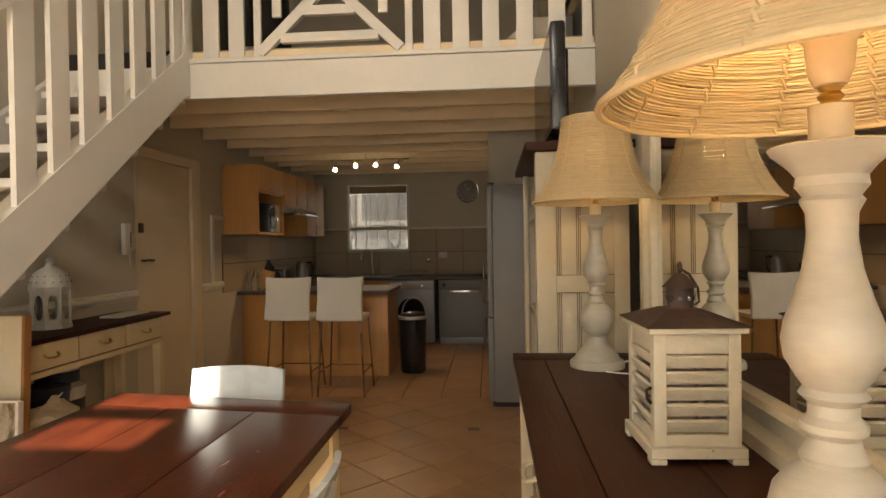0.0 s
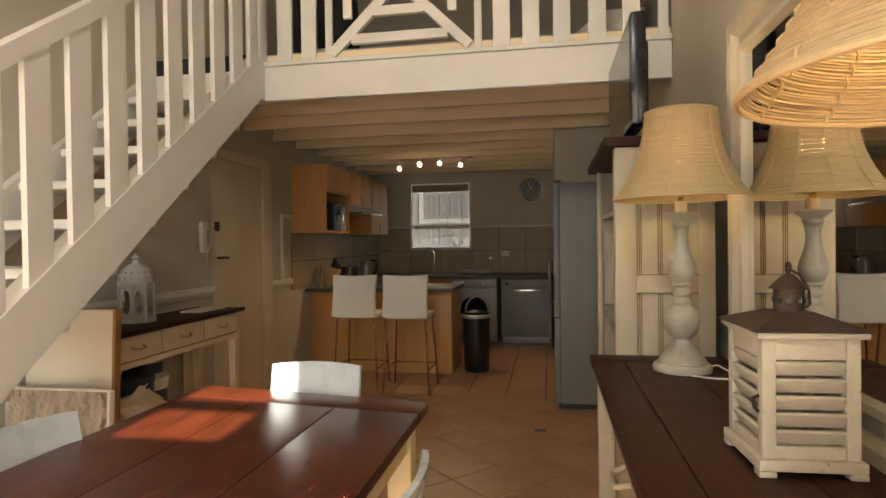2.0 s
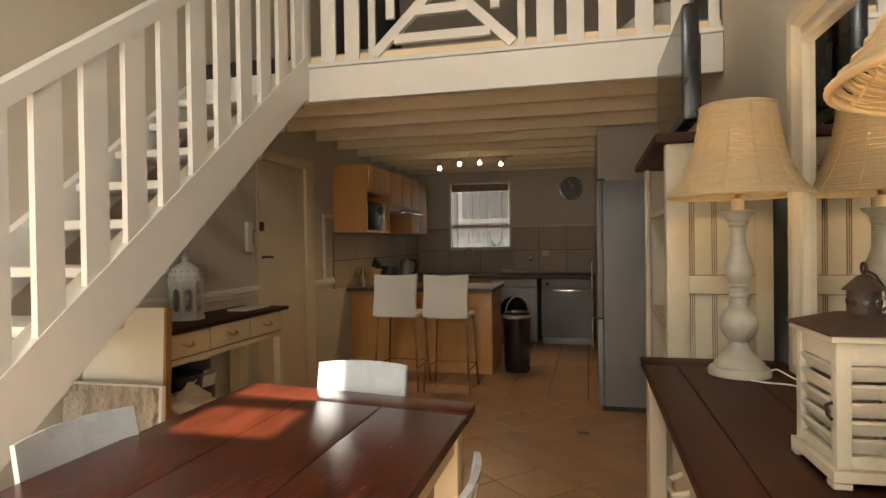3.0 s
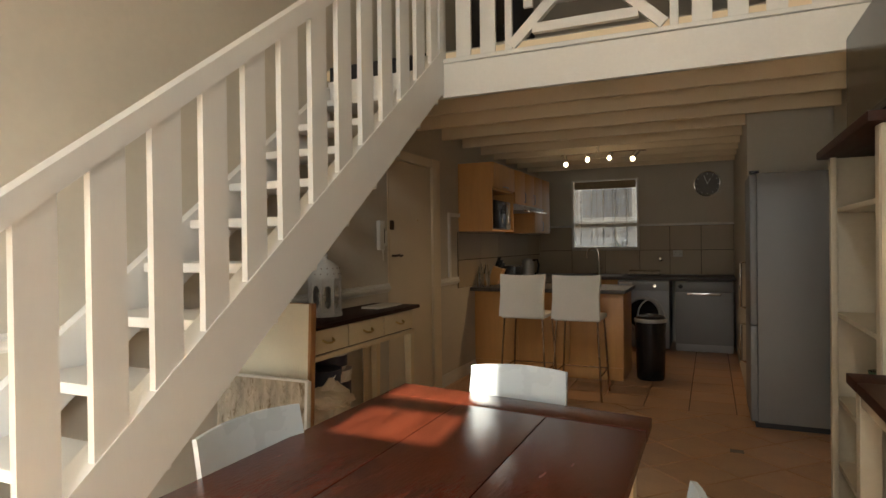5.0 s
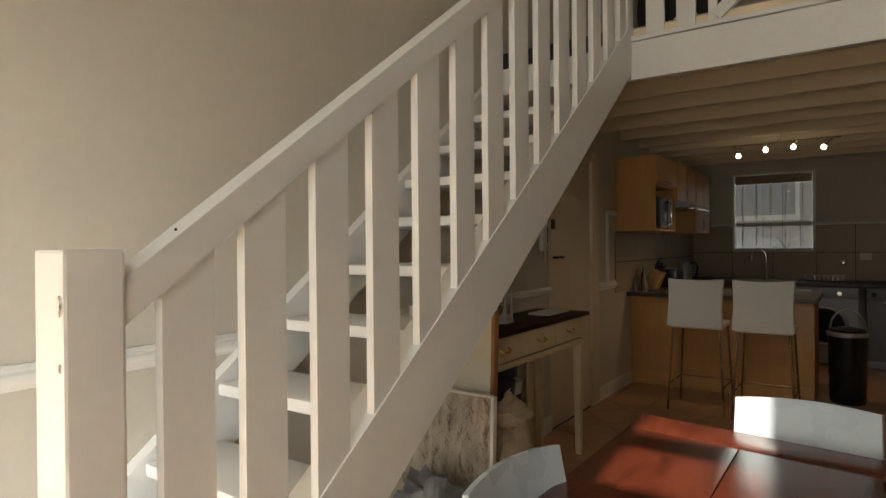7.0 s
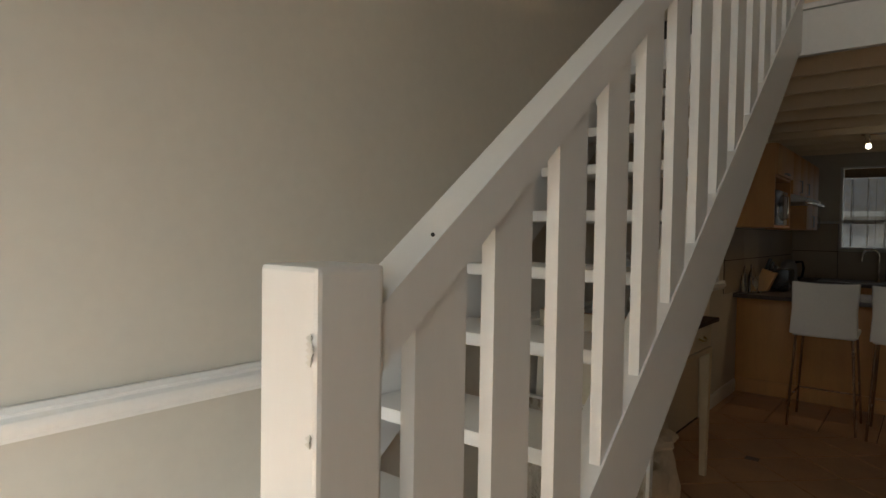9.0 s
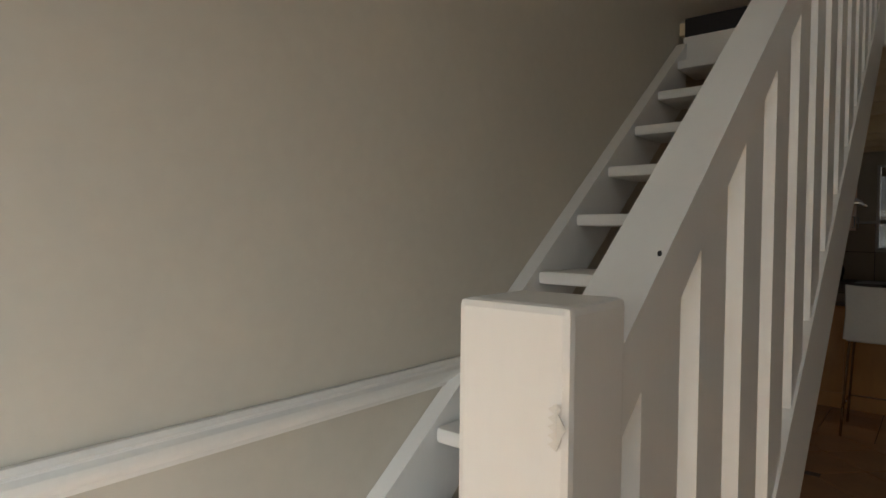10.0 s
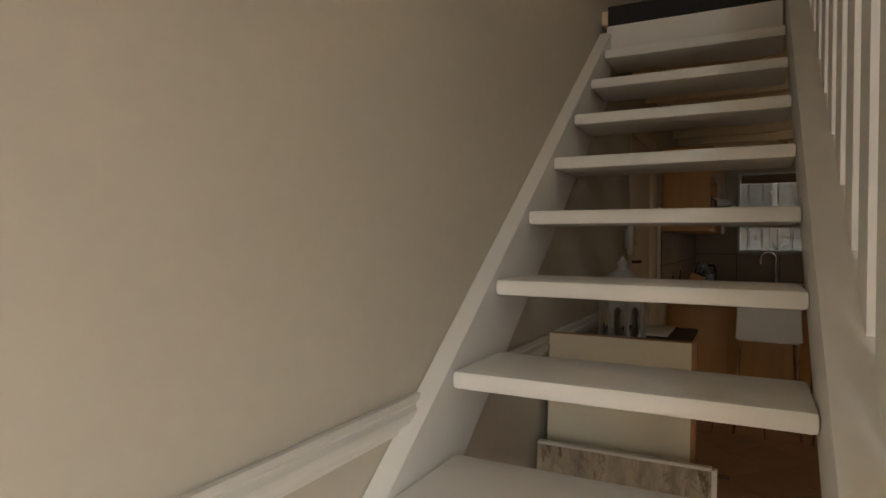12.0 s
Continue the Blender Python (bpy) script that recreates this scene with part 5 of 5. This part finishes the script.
# ---- table lamps ----
def table_lamp(m, power):
    l = thing("table_lamp", m, "whitewashed turned-wood table lamp with a lit rattan shade on the sideboard", "table lamp", "lamps on the sideboard")
    prof = [(0.080, 0.0), (0.081, 0.012), (0.075, 0.022), (0.066, 0.024), (0.064, 0.034), (0.050, 0.050), (0.034, 0.066), (0.026, 0.082), (0.024, 0.092),
            (0.030, 0.098), (0.040, 0.108), (0.048, 0.128), (0.050, 0.148), (0.046, 0.166), (0.034, 0.182), (0.024, 0.190), (0.026, 0.196), (0.022, 0.202), (0.019, 0.212), (0.025, 0.218), (0.025, 0.224),
            (0.019, 0.230), (0.019, 0.240), (0.026, 0.247), (0.022, 0.253), (0.028, 0.262), (0.036, 0.276), (0.0385, 0.292), (0.036, 0.308), (0.029, 0.328), (0.022, 0.352), (0.0185, 0.378), (0.019, 0.398),
            (0.024, 0.408), (0.021, 0.412), (0.027, 0.420), (0.026, 0.428), (0.032, 0.436), (0.045, 0.4475), (0.0475, 0.4525), (0.044, 0.4545)]
    part("stem", lathe(prof, 40), "lampwhite", l)
    part("candle_tube", lathe([(0.0165, 0.455), (0.0165, 0.486)], 24), "ivory", l, "ivory candle tube")
    part("collar", lathe([(0.010, 0.4865), (0.007, 0.490), (0.010, 0.494), (0.007, 0.498), (0.010, 0.502)], 20), "brass", l, "brass collar")
    part("bulb_holder", lathe([(0.012, 0.503), (0.017, 0.515), (0.019, 0.538), (0.024, 0.544), (0.024, 0.549), (0.014, 0.552), (0.014, 0.588)], 24), "ivory", l, "ivory lamp holder")
    bb = part("light_bulb", lathe([(0.010, 0.589), (0.014, 0.60), (0.024, 0.625), (0.026, 0.645), (0.018, 0.665), (0.002, 0.672)], 20), "lamp_on", l, "lit bulb")
    bb.visible_shadow = False
    for a in (0.4, 0.4 + 2.094, 0.4 + 4.189):
        c, s = math.cos(a), math.sin(a)
        part("shade_wire", tube([(0.018 * c, 0.018 * s, 0.549), (0.05 * c, 0.05 * s, 0.552), (0.075 * c, 0.075 * s, 0.60), (0.108 * c, 0.108 * s, 0.66)], 0.0022, seg=6), "ivory", l, "ivory support wire")
    # shade of wound rattan

    def rad(t):         # t from 0 at the top to 1 at the rim
        return 0.096 + 0.026 * t + 0.064 * t ** 3.0
    H0, H1, NR = 0.742, 0.495, 82
    fine_t = [i / 400 for i in range(401)]
    arc = [0.0]
    for p, q in zip(fine_t, fine_t[1:]):
        arc.append(arc[-1] + math.hypot(rad(q) - rad(p), (H1 - H0) * (q - p)))
    for k in range(NR):
        want = arc[-1] * (k + 0.5) / NR
        t = float(np.interp(want, arc, fine_t))
        r, z = rad(t), H0 + (H1 - H0) * t
        ph = random.random() * 6.28
        pts = []
        for i in range(56):
            a = 2 * math.pi * i / 56
            rr = r + 0.0005 * math.sin(3 * a + ph) + 0.0005 * math.sin(9 * (a - ph))
            pts.append((rr * math.cos(a), rr * math.sin(a), z + 0.0006 * math.sin(2 * a + ph * 3)))
        part("rattan_ring", tube(pts, 0.00178 + 0.00015 * math.sin(k * 2.4), seg=5, closed=True), "shadeout", l)
    for t, rr in ((0.0, 0.0035), (1.0, 0.0036)):
        r, z = rad(t), H0 + (H1 - H0) * t
        part("shade_rim", tube([(r * math.cos(2 * math.pi * i / 64), r * math.sin(2 * math.pi * i / 64), z) for i in range(64)], rr, seg=8, closed=True), "shadeout", l, "thick rattan rim")
    for k in range(12):
        a = k * math.pi / 6 + 0.12
        bm = bmesh.new()
        for off in (0, math.pi):
            pts = []
            for i in range(64):
                t = i / 63
                w = 0.0026 * math.sin(i * 1.05 + off)
                w2 = 0.0030 * math.cos(i * 1.05 + off)
                r = rad(t) + w2
                pts.append((r * math.cos(a) - w * math.sin(a), r * math.sin(a) + w * math.cos(a), H0 + (H1 - H0) * t))
            tube(pts, 0.0018, bm, seg=5)
        part("rib", bm, "shadeout", l, "twisted rattan rib")
    return l


lamp_far = table_lamp(pose(0.012, 1.68, SZ + 0.001), 4)
lamp_near = copy_thing(lamp_far, pose(-0.021, 0.370, SZ + 0.001, 0, 0, 11))
bulb("bulb_far", (0.012, 1.68, SZ + 0.64), 0.34, WARM)
bulb("bulb_near", (-0.021, 0.370, SZ + 0.64), 0.55, WARM)
solid("lamp_cable", tube([(0.082, 1.70, SZ + 0.006), (0.11, 1.69, SZ + 0.016), (0.13, 1.62, SZ + 0.008), (0.15, 1.54, SZ + 0.004)], 0.0022), "cableplastic", "white lamp cable lying on the sideboard", "cable")
solid("lamp_cable", tube([(0.02, 1.592, SZ + 0.004), (0.06, 1.57, SZ + 0.0035), (0.10, 1.56, SZ + 0.004), (0.14, 1.50, SZ + 0.006), (0.15, 1.35, SZ + 0.004)], 0.0022), "cableplastic", "white lamp cable looped on the sideboard", "cable")


# ---- shuttered candle lantern ----
def shutter_lantern(m):
    l = thing("shutter_lantern", m, "distressed cream wooden lantern with louvred sides and a rusty roof", "lantern")
    W, D, Z0, Z1 = 0.153, 0.17, 0.028, 0.219
    bm = bmesh.new()
    box(bm, -W / 2 - 0.008, W / 2 + 0.008, -D / 2 - 0.008, D / 2 + 0.008, 0.010, Z0, 0.003)
    for sx in (-1, 1):
        for sy in (-1, 1):
            x, y = sx * (W / 2 - 0.006), sy * (D / 2 - 0.006)
            box(bm, x - 0.0139, x + 0.0139, y - 0.0139, y + 0.0139, 0.0, 0.0098, 0.002)
    part("base", bm, "distress", l)
    p = 0.022
    for sx in (-1, 1):
        for sy in (-1, 1):
            x, y = sx * (W / 2 - p / 2), sy * (D / 2 - p / 2)
            part("corner_post", bx(x - p / 2, x + p / 2, y - p / 2, y + p / 2, Z0 + 0.0005, Z1, 0.0015), "distress", l)
    for sy in (-1, 1):
        y = sy * (D / 2 - 0.008)
        for z0, z1 in ((Z0 + 0.001, Z0 + 0.02), (Z1 - 0.034, Z1 - 0.001)):
            part("rail", bx(-W / 2 + p + 0.0003, W / 2 - p - 0.0003, y - 0.006, y + 0.006, z0, z1, 0.001), "distress", l)
        for k in range(5):
            z = Z0 + 0.034 + k * 0.0272
            bm = bx(-W / 2 + p + 0.0003, W / 2 - p - 0.0003, -0.0035, 0.0035, -0.0118, 0.0118, 0.001)
            bmesh.ops.rotate(bm, verts=bm.verts, cent=(0, 0, 0), matrix=Matrix.Rotation(radians(-28 * sy), 3, "X"))
            bmesh.ops.translate(bm, verts=bm.verts, vec=(0, y, z))
            part("louvre", bm, "distress", l)
    for sx in (-1, 1):
        x = sx * (W / 2 - 0.008)
        for z0, z1 in ((Z0 + 0.001, Z0 + 0.02), (Z1 - 0.034, Z1 - 0.001)):
            part("rail", bx(x - 0.006, x + 0.006, -D / 2 + p + 0.0003, D / 2 - p - 0.0003, z0, z1, 0.001), "distress", l)
        for k in range(5):
            z = Z0 + 0.034 + k * 0.0272
            bm = bx(-0.0035, 0.0035, -D / 2 + p + 0.0003, D / 2 - p - 0.0003, -0.0118, 0.0118, 0.001)
            bmesh.ops.rotate(bm, verts=bm.verts, cent=(0, 0, 0), matrix=Matrix.Rotation(radians(28 * sx), 3, "Y"))
            bmesh.ops.translate(bm, verts=bm.verts, vec=(x, 0, z))
            part("louvre", bm, "distress", l)
    part("latch", tube([(-W / 2 - 0.002, -D / 2 + 0.014, 0.10), (-W / 2 - 0.010, -D / 2 + 0.008, 0.108), (-W / 2 - 0.008, -D / 2 + 0.02, 0.12), (-W / 2 - 0.002, -D / 2 + 0.012, 0.126)], 0.003), "bronze", l, "small bronze latch")
    part("cornice", bx(-W / 2 - 0.010, W / 2 + 0.010, -D / 2 - 0.010, D / 2 + 0.010, Z1 + 0.0005, Z1 + 0.010, 0.002), "distress", l)
    bm = bmesh.new()
    e, zt = 0.014, Z1 + 0.036
    base = [bm.verts.new((sx * (W / 2 + e), sy * (D / 2 + e), Z1 + 0.0105)) for sx, sy in ((-1, -1), (1, -1), (1, 1), (-1, 1))]
    mid = [bm.verts.new((sx * (W / 2 + e), sy * (D / 2 + e), Z1 + 0.013)) for sx, sy in ((-1, -1), (1, -1), (1, 1), (-1, 1))]
    top = [bm.verts.new((sx * 0.030, sy * 0.030, zt)) for sx, sy in ((-1, -1), (1, -1), (1, 1), (-1, 1))]
    bm.faces.new(base[::-1])
    bm.faces.new(top)
    for i in range(4):
        j = (i + 1) % 4
        bm.faces.new((base[i], base[j], mid[j], mid[i]))
        bm.faces.new((mid[i], mid[j], top[j], top[i]))
    part("roof", bm, "rust", l, "rusty brown metal roof", smooth=False)
    part("chimney", lathe([(0.025, zt + 0.0002), (0.025, zt + 0.036), (0.033, zt + 0.037), (0.012, zt + 0.058), (0.004, zt + 0.062)], 28), "rust", l, "rusty pierced chimney")
    bm = bmesh.new()
    for k in range(10):
        a = k * math.pi / 5
        n0 = len(bm.verts)
        tube([(0.0252 * math.cos(a), 0.0252 * math.sin(a), zt + 0.018), (0.0262 * math.cos(a), 0.0262 * math.sin(a), zt + 0.018)], 0.0045, bm, seg=10)
    part("vent_holes", bm, "black", l, "dark round holes")
    part("ring", tube([(0.0, 0.008 * math.cos(t), zt + 0.072 + 0.008 * math.sin(t)) for t in np.linspace(0, 2 * math.pi, 16, endpoint=False)], 0.0028, closed=True), "rust", l, "rusty hanging ring")
    part("handle", tube([(0.004, 0, zt + 0.068), (0.018, 0, zt + 0.060), (0.034, 0, zt + 0.035), (0.036, 0, zt + 0.010), (0.028, 0, zt + 0.004)], 0.0025), "rust", l, "rusty wire handle")
    return l


shutter_lantern(pose(0.037, 0.963, SZ + 0.001, 0, 0, 2) @ Matrix.Diagonal((0.945, 0.95, 1.0, 1)))


# ---- floor tiles ----
fl = tagged(new("floor"), kind="structure", label="terracotta ceramic tiles, laid diagonally and then square in the kitchen")
DS = 0.457          # diagonal of a tile
GY = 4.79           # where the square tiles begin


def clip(poly, f):
    out = []
    for i in range(len(poly)):
        p, q = poly[i], poly[(i + 1) % len(poly)]
        fp, fq = f(p), f(q)
        if fp >= 0:
            out.append(p)
        if (fp >= 0) != (fq >= 0):
            s = fp / (fp - fq)
            out.append((p[0] + s * (q[0] - p[0]), p[1] + s * (q[1] - p[1])))
    return out


def tile_bm(poly):
    cx = sum(p[0] for p in poly) / len(poly)
    cy = sum(p[1] for p in poly) / len(poly)
    bm = bmesh.new()
    lo = [bm.verts.new((x - cx, y - cy, -0.0115)) for x, y in poly]
    mid = [bm.verts.new((x - cx, y - cy, -0.002)) for x, y in poly]
    hi = [bm.verts.new(((x - cx) * 0.985, (y - cy) * 0.985, 0.0)) for x, y in poly]
    n = len(poly)
    for i in range(n):
        j = (i + 1) % n
        bm.faces.new((lo[i], lo[j], mid[j], mid[i]))
        bm.faces.new((mid[i], mid[j], hi[j], hi[i]))
    bm.faces.new(hi)
    bmesh.ops.recalc_face_normals(bm, faces=bm.faces)
    return bm, cx, cy


OX, OY = -0.437, 3.96
h = DS / 2 - 0.0065
whole = None
bounds = (lambda p: p[0] - XL - 0.004, lambda p: XR - 0.004 - p[0], lambda p: p[1] - YS - 0.004, lambda p: GY - 0.003 - p[1])
insets = [(OX + k * 2 * DS, OY) for k in range(-3, 2)]
for i in range(-14, 10):
    for j in range(-28, 8):
        if (i + j) % 2 == 0:
            continue
        cx, cy = OX + i * DS / 2, OY + j * DS / 2
        poly = [(cx - h, cy), (cx, cy - h), (cx + h, cy), (cx, cy + h)]
        full = poly
        for f in bounds:
            if poly:
                poly = clip(poly, f)
        if len(poly) < 3:
            continue
        for ix, iy in insets:
            for s in (-1, 1):
                poly = [p for p in poly] if not poly else clip(poly, lambda p, s=s, ix=ix, iy=iy: (abs(p[0] - ix) + abs(p[1] - iy) * 1.5 - 0.08) if abs(cx - ix) + abs(cy - iy) < 0.4 else 1)
        if len(poly) < 3:
            continue
        if poly == full and whole:
            ob = new("tile", whole)
            ob.location = (cx, cy, 0)
            ob.parent = fl
            continue
        bm, mx_, my_ = tile_bm(poly)
        ob = part("tile", bm, "tile", fl, smooth=False)
        ob.location = (mx_, my_, 0)
        if poly == full and not whole:
            whole = ob.data
for ix, iy in insets:
    bm, a, c = tile_bm([(ix - 0.068, iy - 0.03), (ix + 0.068, iy - 0.03), (ix + 0.068, iy + 0.03), (ix - 0.068, iy + 0.03)])
    o = part("inset_tile", bm, "inset", fl, "dark slate inset tile", smooth=False)
    o.location = (a, c, -0.0003)
TS = 0.327
whole = None
nx, ny = int((XR - XL) / TS) + 2, int((YN - GY) / TS) + 1
for i in range(nx):
    for j in range(ny + 1):
        a, c = -1.06 + (i - 6) * TS, GY + j * TS
        poly = [(a + 0.003, c + 0.003), (a + TS - 0.003, c + 0.003), (a + TS - 0.003, c + TS - 0.003), (a + 0.003, c + TS - 0.003)]
        full = poly
        for f in (lambda p: p[0] - XL - 0.004, lambda p: XR - 0.004 - p[0], lambda p: YN - 0.004 - p[1]):
            if poly:
                poly = clip(poly, f)
        if len(poly) < 3:
            continue
        if poly == full and whole:
            ob = new("tile", whole)
            ob.location = (a + TS / 2, c + TS / 2, 0)
            ob.parent = fl
            continue
        bm, mx_, my_ = tile_bm(poly)
        ob = part("tile", bm, "tile", fl, smooth=False)
        ob.location = (mx_, my_, 0)
        if poly == full and not whole:
            whole = ob.data
